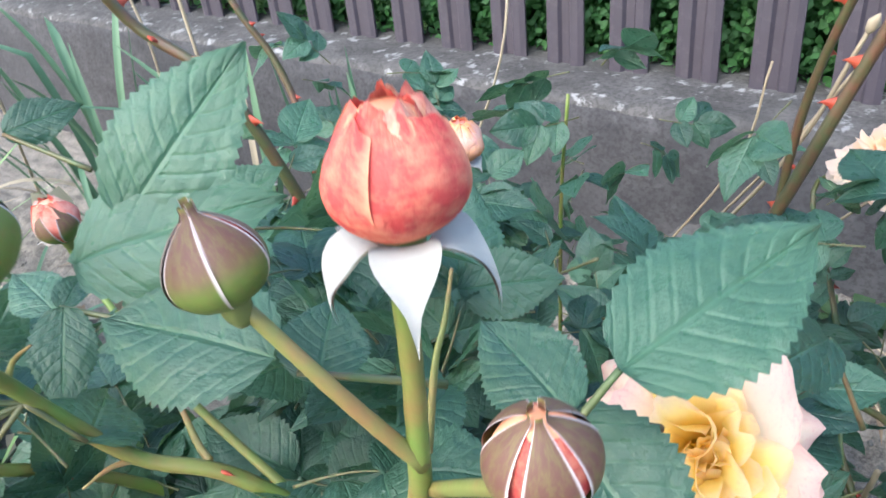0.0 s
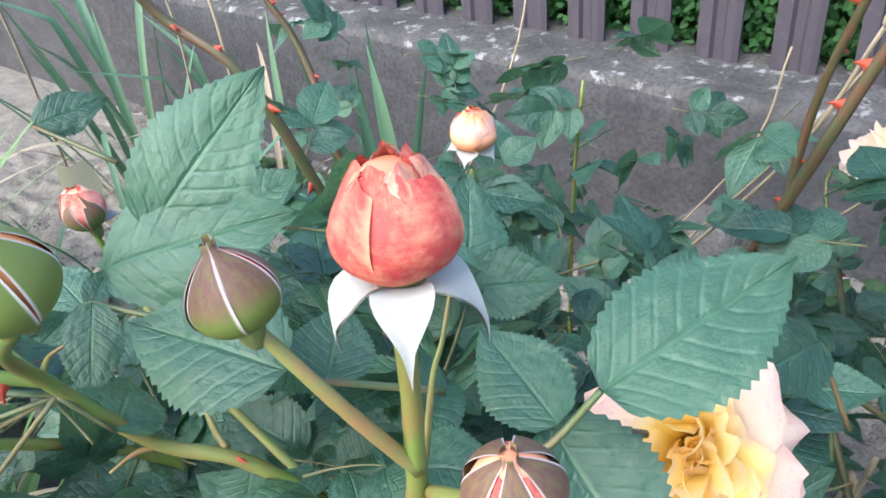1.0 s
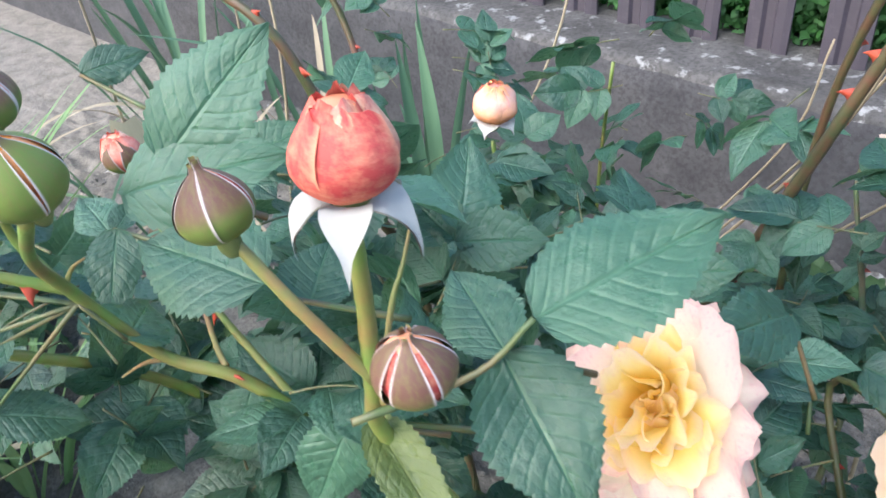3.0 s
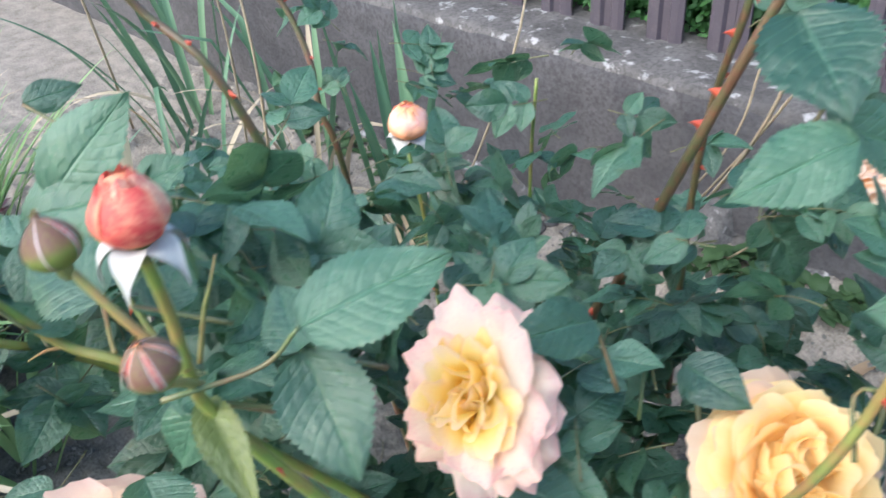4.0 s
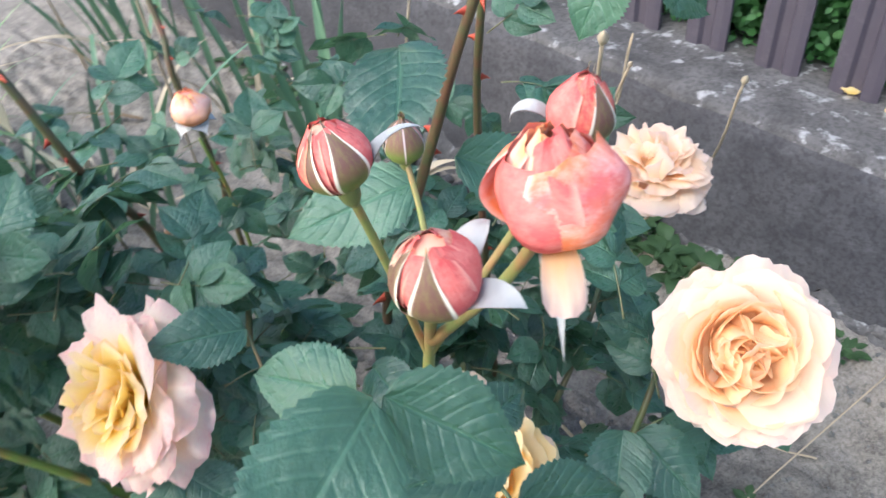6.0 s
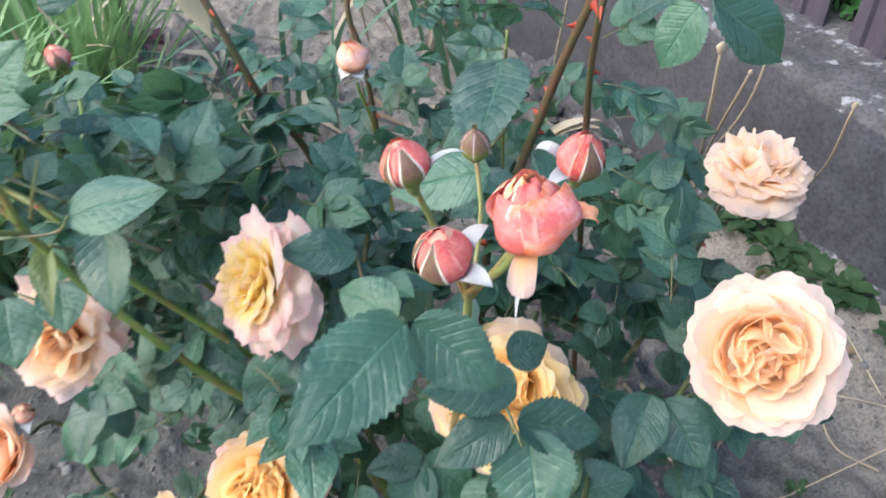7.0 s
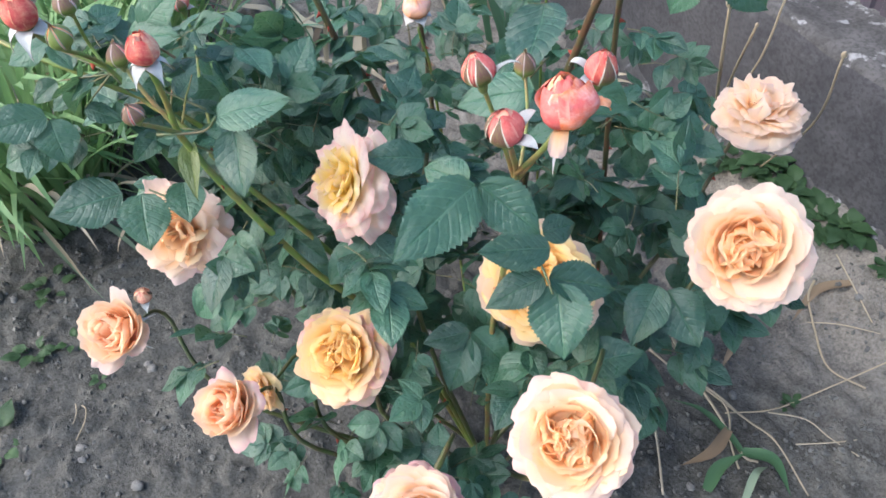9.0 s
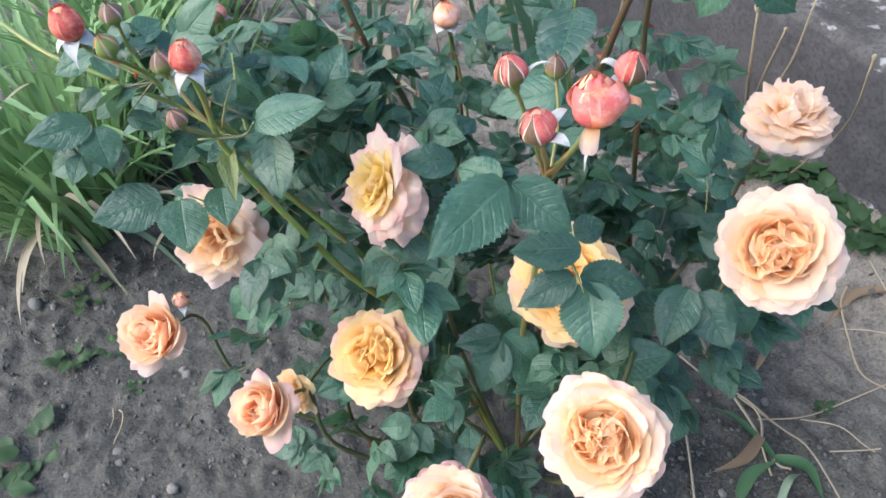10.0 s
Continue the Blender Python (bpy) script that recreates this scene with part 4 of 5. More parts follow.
budding((-0.2848, 0.1908, 0.5734), (-0.045, -0.169, 0.995), 0.0081, 42, "small opening bud with cream and orange petals", bent=(1, 3), droop=120, height=1.0, petals=BLUSH, outer=CREAM, long=0.6)
budding((-0.1797, 0.0628, 0.3566), (0.133, 0.126, 0.909), 0.0077, 41, "small orange bud beside a bloom", bent=(0, 2), height=0.9, petals=WORN)


# canes and flower stalks
def stalk(points, r0, r1, mat, seed, thorns=0, size=0.005):
    return cane(bush, points, [r0, (r0 + r1) / 2, r1], mat, seed, thorns, 8, size, "cane", 0.55)


stalk([BASE, (-0.0619, 0.2833, 0.2721), (-0.0586, 0.2092, 0.4272), (-0.0702, 0.1651, 0.5315), (-0.0824, 0.1494, 0.5738), (-0.0785, 0.1453, 0.5963), (-0.0766, 0.1453, 0.6216), (-0.0738, 0.143, 0.6508)], 0.0031, 0.0019, STEM, 51, 4)
stalk([(-0.0771, 0.145, 0.6), (-0.0853, 0.136, 0.6214), (-0.096, 0.1296, 0.6408)], 0.0017, 0.0014, YOUNG_STEM, 52)
stalk([(-0.0769, 0.1468, 0.5918), (-0.0581, 0.1357, 0.6146), (-0.0408, 0.1262, 0.6337)], 0.0016, 0.0013, YOUNG_STEM, 53)
stalk([BASE, (-0.0941, 0.2609, 0.3279), (-0.1239, 0.1751, 0.5032), (-0.1476, 0.1506, 0.5506), (-0.1647, 0.1338, 0.5658), (-0.1696, 0.1172, 0.6007), (-0.1539, 0.1078, 0.6233), (-0.1103, 0.0988, 0.6568)], 0.0028, 0.0015, STEM, 54, 4)
stalk([(-0.1696, 0.116, 0.6027), (-0.1773, 0.1115, 0.6223), (-0.1515, 0.1113, 0.6563)], 0.0015, 0.0012, STEM, 55)
stalk([(-0.1696, 0.1172, 0.6007), (-0.1765, 0.1040, 0.6105), (-0.1885, 0.0855, 0.6235), (-0.1937, 0.0782, 0.6340)], 0.0018, 0.0015, STEM, 56, 2)
stalk([(-0.1331, 0.1687, 0.5124), (-0.2191, 0.1802, 0.5261), (-0.2753, 0.1927, 0.54), (-0.2863, 0.1918, 0.5642)], 0.0018, 0.0012, STEM, 63, 2)
stalk([(-0.0801, 0.1502, 0.597), (-0.0818, 0.1576, 0.6129), (-0.0817, 0.1619, 0.6204), (-0.0826, 0.1669, 0.6289)], 0.0009, 0.0004, YOUNG_STEM, 64)
stalk([(-0.1647, 0.1339, 0.5648), (-0.166, 0.1274, 0.5668), (-0.1662, 0.12, 0.5667)], 0.0010, 0.0003, YOUNG_STEM, 65)
stalk([(-0.1539, 0.1468, 0.5578), (-0.1623, 0.1496, 0.5584), (-0.1764, 0.1559, 0.5633)], 0.0012, 0.0008, YOUNG_STEM, 66)
stalk([(-0.1694, 0.117, 0.6029), (-0.1685, 0.1198, 0.607), (-0.1614, 0.1217, 0.6125)], 0.0009, 0.0003, YOUNG_STEM, 67)
stalk([BASE, (-0.150, 0.270, 0.300), (-0.245, 0.180, 0.455), (-0.262, 0.105, 0.535), (-0.310, 0.0456, 0.566), (-0.394, 0.0076, 0.570)], 0.0028, 0.0021, STEM, 62, 5)
stalk([BASE, (0.0191, 0.3294, 0.3306), (0.0693, 0.3161, 0.5036), (0.0869, 0.3145, 0.5988), (0.11, 0.2981, 0.6484), (0.1325, 0.2816, 0.6802)], 0.0028, 0.0014, YOUNG_STEM, 57, 4)
stalk([(0.0869, 0.3145, 0.5988), (0.0898, 0.3013, 0.6489), (0.0925, 0.2905, 0.6843)], 0.0014, 0.0012, YOUNG_STEM, 58)
stalk([(0.0893, 0.3141, 0.6038), (0.1051, 0.3333, 0.6479), (0.1177, 0.3446, 0.6791)], 0.0014, 0.0012, YOUNG_STEM, 59)
stalk([(0.0868, 0.3162, 0.6018), (0.0705, 0.3314, 0.6288), (0.0571, 0.3377, 0.6515)], 0.0012, 0.0010, YOUNG_STEM, 60)
stalk([(0.0933, 0.3111, 0.6138), (0.1205, 0.3123, 0.6532), (0.1393, 0.3113, 0.6884)], 0.0018, 0.0016, YOUNG_STEM, 61)
for k, (c, n, rad) in enumerate(FLOWERS):
    low = c - n * rad * 0.42
    mid = BASE.lerp(low, 0.72) + Vector((lr.uniform(-.02, .02), lr.uniform(-.02, .02), -0.03))
    stalk([BASE + Vector((lr.uniform(-.015, .015), lr.uniform(-.015, .015), 0)), mid, low - n * 0.03 + Vector((-0.0739, 0.0779, -0.0217)) * (0.25 if c.z < 0.32 else 0.8), low], 0.0030, 0.0017, OLD_SHADED_STEM, 70 + k, 3)

placed_leaf(bush, [(-0.1700, 0.1180, 0.5950), (-0.2371, 0.0810, 0.5980)], [((-0.2371, 0.0810, 0.5980), (-0.2428, 0.0460, 0.5860), (0.6125, 0.2433, 0.7521), 0.023)], 0.0008)
placed_leaf(bush, [(-0.1700, 0.1180, 0.5950), (-0.2305, 0.0824, 0.5980)], [((-0.2305, 0.0824, 0.5980), (-0.2103, 0.0926, 0.5860), (0.6103, 0.2420, 0.7543), 0.016)], 0.0008)
placed_leaf(bush, [(-0.1700, 0.1180, 0.5950), (-0.2331, 0.0756, 0.5650)], [((-0.2331, 0.0756, 0.5650), (-0.2338, 0.0493, 0.5530), (0.5884, 0.2450, 0.7705), 0.018)], 0.0008)
placed_leaf(bush, [(-0.1700, 0.1180, 0.5950), (-0.2229, 0.0871, 0.5600)], [((-0.2229, 0.0871, 0.5600), (-0.2208, 0.0623, 0.5480), (0.5831, 0.2330, 0.7783), 0.017)], 0.0008)
placed_leaf(bush, [(-0.1700, 0.1180, 0.5950), (-0.1922, 0.0889, 0.5600)], [((-0.1922, 0.0889, 0.5600), (-0.1792, 0.1113, 0.5480), (0.5706, 0.2311, 0.7881), 0.018)], 0.0008)
placed_leaf(bush, [(-0.1700, 0.1180, 0.5950), (-0.1637, 0.1246, 0.5800)], [((-0.1637, 0.1246, 0.5800), (-0.1920, 0.1476, 0.5680), (0.5772, 0.1939, 0.7933), 0.024)], 0.0008)
placed_leaf(bush, [(-0.0171, 0.3016, 0.5003), (-0.0335, 0.3048, 0.5316)], [((-0.0335, 0.3048, 0.5316), (-0.0424, 0.2624, 0.5482), (0.679, 0.036, 0.733), 0.027)])
placed_leaf(bush, [(0.0854, 0.2771, 0.618), (0.114, 0.2728, 0.6392)], [((0.1163, 0.2716, 0.6411), (0.143, 0.2163, 0.6459), (0.421, 0.111, 0.9), 0.034), ((0.1168, 0.2747, 0.641), (0.1468, 0.2961, 0.6191), (0.649, -0.225, 0.726), 0.028), ((0.1079, 0.2729, 0.6353), (0.0764, 0.2574, 0.6336), (0.189, -0.515, 0.836), 0.023)])
placed_leaf(bush, [(0.0780, 0.3150, 0.5150), (0.0697, 0.3328, 0.5350), (0.1122, 0.3174, 0.5520), (0.1353, 0.3132, 0.5460)], [((0.1109, 0.3259, 0.5573), (0.0965, 0.2824, 0.5648), (0.523, -0.163, 0.837), 0.021), ((0.1213, 0.3153, 0.5462), (0.1175, 0.2751, 0.5394), (0.439, -0.241, 0.866), 0.023), ((0.1218, 0.3185, 0.545), (0.1425, 0.3573, 0.5322), (0.546, -0.142, 0.826), 0.025), ((0.126, 0.3221, 0.5417), (0.1603, 0.3084, 0.5093), (0.58, -0.394, 0.713), 0.040), ((0.0903, 0.3333, 0.5483), (0.0931, 0.3582, 0.5482), (0.488, -0.209, 0.847), 0.021)])
placed_leaf(bush, [(-0.1393, 0.1315, 0.4788), (-0.1613, 0.1087, 0.488)], [((-0.1646, 0.0882, 0.4905), (-0.1662, 0.0286, 0.494), (0.642, -0.077, 0.762), 0.042), ((-0.1592, 0.1022, 0.4881), (-0.1206, 0.0902, 0.4644), (0.553, 0.058, 0.832), 0.042), ((-0.1527, 0.1365, 0.4899), (-0.1171, 0.13, 0.4797), (0.481, 0.03, 0.876), 0.032)])
placed_leaf(bush, [(-0.2078, 0.0777, 0.5255), (-0.19, 0.0611, 0.5622)], [((-0.1908, 0.061, 0.5633), (-0.1859, 0.0113, 0.5737), (0.713, 0.149, 0.686), 0.017), ((-0.1893, 0.0622, 0.5612), (-0.1655, 0.0603, 0.5349), (0.676, 0.08, 0.733), 0.033)])
placed_leaf(bush, [(-0.0007, 0.3131, 0.3356), (0.0219, 0.3092, 0.3732)], [((0.0211, 0.3091, 0.3743), (0.0115, 0.2687, 0.3728), (0.431, -0.19, 0.882), 0.025), ((0.0239, 0.3066, 0.3699), (0.047, 0.2734, 0.3416), (0.519, -0.368, 0.771), 0.036), ((0.0217, 0.3112, 0.3732), (0.0545, 0.3302, 0.3475), (0.624, -0.128, 0.77), 0.036)])
placed_leaf(bush, [(-0.0249, 0.2705, 0.4412), (-0.0367, 0.2509, 0.4664)], [((-0.0375, 0.2489, 0.4664), (-0.0349, 0.2079, 0.4362), (0.575, -0.281, 0.769), 0.030), ((-0.0379, 0.2542, 0.4656), (-0.0062, 0.2684, 0.4473), (0.63, -0.117, 0.768), 0.030)])
placed_leaf(bush, [(0.0101, 0.2737, 0.2109), (0.03, 0.2509, 0.2335)], [((0.0279, 0.248, 0.2388), (0.0134, 0.219, 0.2444), (0.389, -0.064, 0.919), 0.033), ((0.037, 0.2617, 0.2294), (0.0212, 0.2715, 0.2516), (0.608, -0.312, 0.73), 0.024), ((0.0256, 0.2427, 0.2342), (0.0602, 0.2582, 0.2215), (0.372, -0.115, 0.921), 0.041)])
placed_leaf(bush, [(-0.0710, 0.1320, 0.6010), (-0.0590, 0.1600, 0.6010), (-0.0504, 0.1705, 0.6147)], [((-0.0504, 0.1705, 0.6147), (-0.028, 0.2151, 0.6281), (0.278, -0.408, 0.87), 0.028), ((-0.0629, 0.1759, 0.5931), (-0.0943, 0.1909, 0.5979), (0.042, -0.4, 0.915), 0.022)])
placed_leaf(bush, [(-0.1364, 0.1637, 0.612), (-0.162, 0.1448, 0.6249)], [((-0.1591, 0.1494, 0.6289), (-0.1424, 0.1801, 0.6614), (0.613, -0.627, 0.48), 0.016), ((-0.1675, 0.14, 0.6206), (-0.1275, 0.1636, 0.6367), (0.348, -0.693, 0.633), 0.022), ((-0.161, 0.1449, 0.6238), (-0.1698, 0.1388, 0.6215), (0.428, -0.605, 0.671), 0.008)])
placed_leaf(bush, [(-0.0888, 0.1689, 0.5956), (-0.1081, 0.1462, 0.6085)], [((-0.1019, 0.1374, 0.6217), (-0.1501, 0.1316, 0.6195), (0.127, -0.457, 0.88), 0.017), ((-0.1142, 0.1551, 0.5955), (-0.1224, 0.1726, 0.6059), (0.432, -0.313, 0.846), 0.021)])
placed_leaf(bush, [(-0.1675, 0.1624, 0.5843), (-0.1972, 0.1446, 0.5946)], [((-0.1946, 0.1446, 0.5959), (-0.1822, 0.1283, 0.5769), (0.628, -0.235, 0.742), 0.017), ((-0.1987, 0.1437, 0.5932), (-0.2243, 0.1473, 0.5971), (0.183, -0.234, 0.954), 0.009), ((-0.1973, 0.1447, 0.5935), (-0.2041, 0.1572, 0.5974), (0.461, 0.091, 0.883), 0.009)])
placed_leaf(bush, [(-0.2693, 0.2031, 0.5925), (-0.3008, 0.1921, 0.6055)], [((-0.3008, 0.1921, 0.6055), (-0.2868, 0.217, 0.6111), (0.75, -0.347, 0.563), 0.009)])
placed_leaf(bush, [(-0.1277, 0.1863, 0.5153), (-0.1517, 0.1677, 0.5269)], [((-0.1605, 0.1565, 0.5364), (-0.1595, 0.1446, 0.5178), (0.611, -0.599, 0.519), 0.019), ((-0.1442, 0.1786, 0.5166), (-0.1341, 0.1966, 0.5331), (0.32, -0.662, 0.678), 0.023)])
placed_leaf(bush, [(-0.0533, 0.2032, 0.5698), (-0.068, 0.1802, 0.587)], [((-0.068, 0.1802, 0.587), (-0.0313, 0.1686, 0.5593), (0.476, -0.467, 0.745), 0.033)])
placed_leaf(bush, [(-0.0725, 0.1747, 0.5589), (-0.0884, 0.1509, 0.5729)], [((-0.0884, 0.1509, 0.5729), (-0.0474, 0.1379, 0.5673), (0.126, -0.231, 0.965), 0.014)], young=True)
placed_leaf(bush, [(-0.0861, 0.1763, 0.5461), (-0.1036, 0.1535, 0.5597)], [((-0.1036, 0.1535, 0.5597), (-0.1118, 0.1395, 0.5254), (0.566, -0.755, 0.33), 0.020)])
placed_leaf(bush, [(0.0182, 0.3531, 0.6055), (0.0198, 0.3781, 0.6271)], [((-0.0019, 0.3872, 0.6507), (0.0368, 0.3486, 0.6366), (-0.017, -0.47, 0.882), 0.043), ((0.0388, 0.3555, 0.6222), (0.0178, 0.3093, 0.6175), (0.446, -0.375, 0.812), 0.030), ((0.0214, 0.392, 0.6074), (0.0528, 0.4264, 0.5861), (0.663, -0.384, 0.643), 0.031)])
placed_leaf(bush, [(-0.0328, 0.5292, 0.6682), (0.0171, 0.4997, 0.6673)], [((0.0287, 0.4855, 0.6648), (0.0200, 0.4672, 0.6293), (0.30, -0.40, 0.86), 0.030), ((0.0303, 0.4918, 0.6661), (0.0582, 0.5330, 0.6312), (0.45, -0.45, 0.77), 0.030)])
placed_leaf(bush, [(-0.0227, 0.3352, 0.4466), (-0.0324, 0.3536, 0.4736)], [((-0.0516, 0.3511, 0.4705), (-0.0431, 0.3259, 0.4404), (0.405, -0.664, 0.629), 0.041), ((-0.013, 0.3559, 0.4778), (0.0244, 0.3471, 0.4814), (-0.015, -0.462, 0.886), 0.029)])
placed_leaf(bush, [(-0.1742, 0.306, 0.4959), (-0.2036, 0.3067, 0.5106)], [((-0.2065, 0.2955, 0.5102), (-0.197, 0.2673, 0.4947), (0.683, -0.178, 0.708), 0.024), ((-0.2019, 0.3178, 0.5109), (-0.1976, 0.2857, 0.5007), (0.673, -0.19, 0.714), 0.032)])
placed_leaf(bush, [(0.0678, 0.4348, 0.3932), (0.0824, 0.4595, 0.4078)], [((0.0799, 0.4559, 0.4101), (0.1068, 0.4125, 0.3935), (0.295, -0.291, 0.91), 0.037), ((0.0845, 0.4635, 0.4053), (0.1307, 0.4648, 0.3786), (0.475, -0.401, 0.783), 0.041)])
placed_leaf(bush, [(0.0685, 0.4725, 0.3692), (0.0814, 0.4995, 0.381)], [((0.0814, 0.4995, 0.381), (0.1147, 0.5061, 0.3518), (0.633, -0.397, 0.664), 0.051)])
placed_leaf(bush, [(0.0399, 0.3973, 0.3605), (0.0542, 0.4202, 0.3779)], [((0.0546, 0.4216, 0.385), (0.0842, 0.4198, 0.3724), (0.371, -0.342, 0.863), 0.030), ((0.0539, 0.4178, 0.3709), (0.0711, 0.4032, 0.3324), (0.497, -0.452, 0.741), 0.030)])


# the mass of leaves, set along the canes' reach and kept clear of the open blooms
fr = random.Random(77)
BACK_BUD = Vector((-0.2452, 0.3974, 0.524))


def clear(p, size):
    for c, n, rad in FLOWERS:
        d = p - c
        for way in (n, EYE_WAY):
            along = d.dot(way)
            if -0.015 < along < 0.5 and (d - way * along).length < rad * 1.02 + size * 0.75:
                return False
    for c, rad in BUDS:
        d = p - c
        along = d.dot(EYE_WAY)
        if -0.01 < along < 0.4 and (d - EYE_WAY * along).length < rad + size * 0.9:
            return False
        if d.length < size * 1.2 + rad:
            return False
    return True


def fill(owner, centre, radii, count, size, low=0.1, free=False, tries=4000, lean=0.55):
    made = 0
    for _ in range(tries):
        if made >= count:
            return
        d = Vector((fr.gauss(0, 1), fr.gauss(0, 1), fr.gauss(0, 1))).normalized() * fr.uniform(0.35, 1.0) ** 0.5
        p = Vector([c + r * q for c, r, q in zip(centre, radii, d)])
        if p.z < ground_height(p.x, p.y) + 0.03:
            continue
        s = size * fr.uniform(0.75, 1.25)
        out = Vector((d.x, d.y, 0.0)) + Vector((fr.uniform(-.8, .8), fr.uniform(-.8, .8), fr.uniform(-0.45, 0.45)))
        if out.length < 0.1:
            continue
        out.normalize()
        if not free and not clear(p + out * s * 1.0, s):
            continue
        if free and (p + out * s - BACK_BUD).dot(EYE_WAY) > -0.03 and ((p + out * s - BACK_BUD) - EYE_WAY * (p + out * s - BACK_BUD).dot(EYE_WAY)).length < 0.06:
            continue
        if free and p.z + s > BACK_BUD.z - 0.01 and (p + out * s - BACK_BUD).length < 0.085:
            continue
        compound_leaf(owner, p, out, Vector((fr.gauss(0, lean), fr.gauss(0, lean) - 0.15, 1.0)), s, 2 if fr.random() < 0.75 else 1)
        made += 1


fill(bush, (-0.027, 0.322, 0.295), (0.145, 0.135, 0.16), 84, 0.038)
fill(bush, (0.026, 0.436, 0.408), (0.11, 0.11, 0.13), 26, 0.036)
fill(bush, (-0.085, 0.225, 0.467), (0.11, 0.10, 0.12), 66, 0.034)
fill(bush, (-0.166, 0.264, 0.443), (0.10, 0.08, 0.11), 34, 0.033)
fill(bush, (-0.182, 0.156, 0.527), (0.09, 0.09, 0.09), 30, 0.033)
fill(bush, (-0.290, 0.175, 0.45), (0.08, 0.06, 0.06), 22, 0.032)
fill(bush, (-0.011, 0.255, 0.22), (0.08, 0.08, 0.08), 5, 0.034)
fill(bush, (-0.093, 0.161, 0.284), (0.075, 0.065, 0.10), 7, 0.033)
fill(bush, (-0.071, 0.572, 0.355), (0.08, 0.08, 0.08), 13, 0.030)
fill(bush, (0.010, 0.490, 0.290), (0.09, 0.07, 0.09), 22, 0.032)
fill(bush, (-0.060, 0.520, 0.300), (0.08, 0.07, 0.08), 14, 0.028)

# ---------------------------------------------------------------- the thorny rose behind
BACK = Vector((-0.199, 0.439, ground_height(-0.199, 0.439)))
back = thing("rose_bush", BACK, "tall thorny rose bush with red thorns and one peach bud", "rose bush")
cane(back, [(-0.175, 0.455, ground_height(-0.175, 0.455)), (-0.137, 0.455, 0.340), (-0.112, 0.4535, 0.415), (-0.0827, 0.4555, 0.500), (-0.064, 0.459, 0.556), (-0.048, 0.461, 0.602), (-0.026, 0.468, 0.665)], [0.0040, 0.0036, 0.0032, 0.0028], CANE, 91, 13, 8, 0.0085)
cane(back, [(-0.257, 0.396, ground_height(-0.257, 0.396)), (-0.2891, 0.3665, 0.3641), (-0.2945, 0.3315, 0.4699), (-0.2938, 0.3213, 0.5072), (-0.3164, 0.3046, 0.5802), (-0.3532, 0.289, 0.6138), (-0.3603, 0.264, 0.6703)], [0.004, 0.0035, 0.003, 0.0028], CANE, 92, 12, 8, 0.0066)
cane(back, [(-0.392, 0.479, ground_height(-0.392, 0.479)), (-0.4346, 0.481, 0.3577), (-0.4506, 0.4751, 0.437), (-0.4635, 0.483, 0.4765), (-0.4828, 0.485, 0.5155), (-0.5031, 0.4794, 0.5498), (-0.532, 0.477, 0.6067)], [0.0034, 0.003, 0.0026], CANE, 93, 9, 8, 0.006)
cane(back, [(-0.102, 0.551, ground_height(-0.102, 0.551)), (-0.1019, 0.5292, 0.4407), (-0.0742, 0.5062, 0.598), (-0.0619, 0.513, 0.649)], [0.003, 0.0026, 0.0022], CANE, 94, 9, 8, 0.0066)
cane(back, [(-0.253, 0.438, ground_height(-0.253, 0.438)), (-0.2546, 0.4152, 0.399), (-0.249, 0.3994, 0.4965)], [0.002, 0.0017, 0.0014], STEM, 95, 2, 8, 0.005)
cane(back, [(-0.2731, 0.5602, 0.1829), (-0.2671, 0.5553, 0.3862), (-0.2593, 0.5547, 0.4893)], [0.0018, 0.0016, 0.0014], STEM, 96, 2, 8, 0.006)
rose_bud(back, (-0.2452, 0.3974, 0.524), (0.094, -0.038, 0.996), 0.0127, 97, "small peach and pink bud half open on a thin stalk", bent=(0, 1, 2, 3, 4), droop=182, petals=SHELL, barrel=-0.05, dent=0.10, height=0.85, long=0.55, fat=1.2)
rose_bud(back, (-0.2414, 0.357, 0.4414), (0.138, 0.045, 0.999), 0.0065, 98, "small greenish bud", sepals="closed", height=1.4)
fill(back, (-0.192, 0.46, 0.338), (0.13, 0.10, 0.12), 27, 0.034, free=True)
fill(back, (-0.301, 0.366, 0.417), (0.12, 0.09, 0.13), 26, 0.032, free=True)
fill(back, (-0.445, 0.464, 0.456), (0.10, 0.09, 0.10), 13, 0.032, free=True)
fill(back, (-0.082, 0.501, 0.514), (0.07, 0.06, 0.09), 13, 0.030, free=True)
fill(back, (-0.241, 0.576, 0.354), (0.12, 0.05, 0.09), 8, 0.032, free=True)
fill(back, (-0.249, 0.590, 0.445), (0.10, 0.06, 0.06), 9, 0.034, free=True)
fill(back, (-0.40, 0.52, 0.42), (0.10, 0.07, 0.08), 8, 0.030, free=True)
fill(back, (-0.175, 0.530, 0.290), (0.12, 0.07, 0.07), 26, 0.038, free=True)
fill(back, (-0.110, 0.600, 0.260), (0.09, 0.06, 0.06), 8, 0.036, free=True)
fill(back, (-0.290, 0.610, 0.270), (0.09, 0.06, 0.06), 18, 0.036, free=True)
fill(back, (-0.215, 0.690, 0.240), (0.08, 0.06, 0.06), 9, 0.034, free=True)
fill(bush, (-0.075, 0.185, 0.190), (0.07, 0.05, 0.06), 11, 0.032)
fill(bush, (0.040, 0.235, 0.200), (0.05, 0.05, 0.06), 7, 0.032)


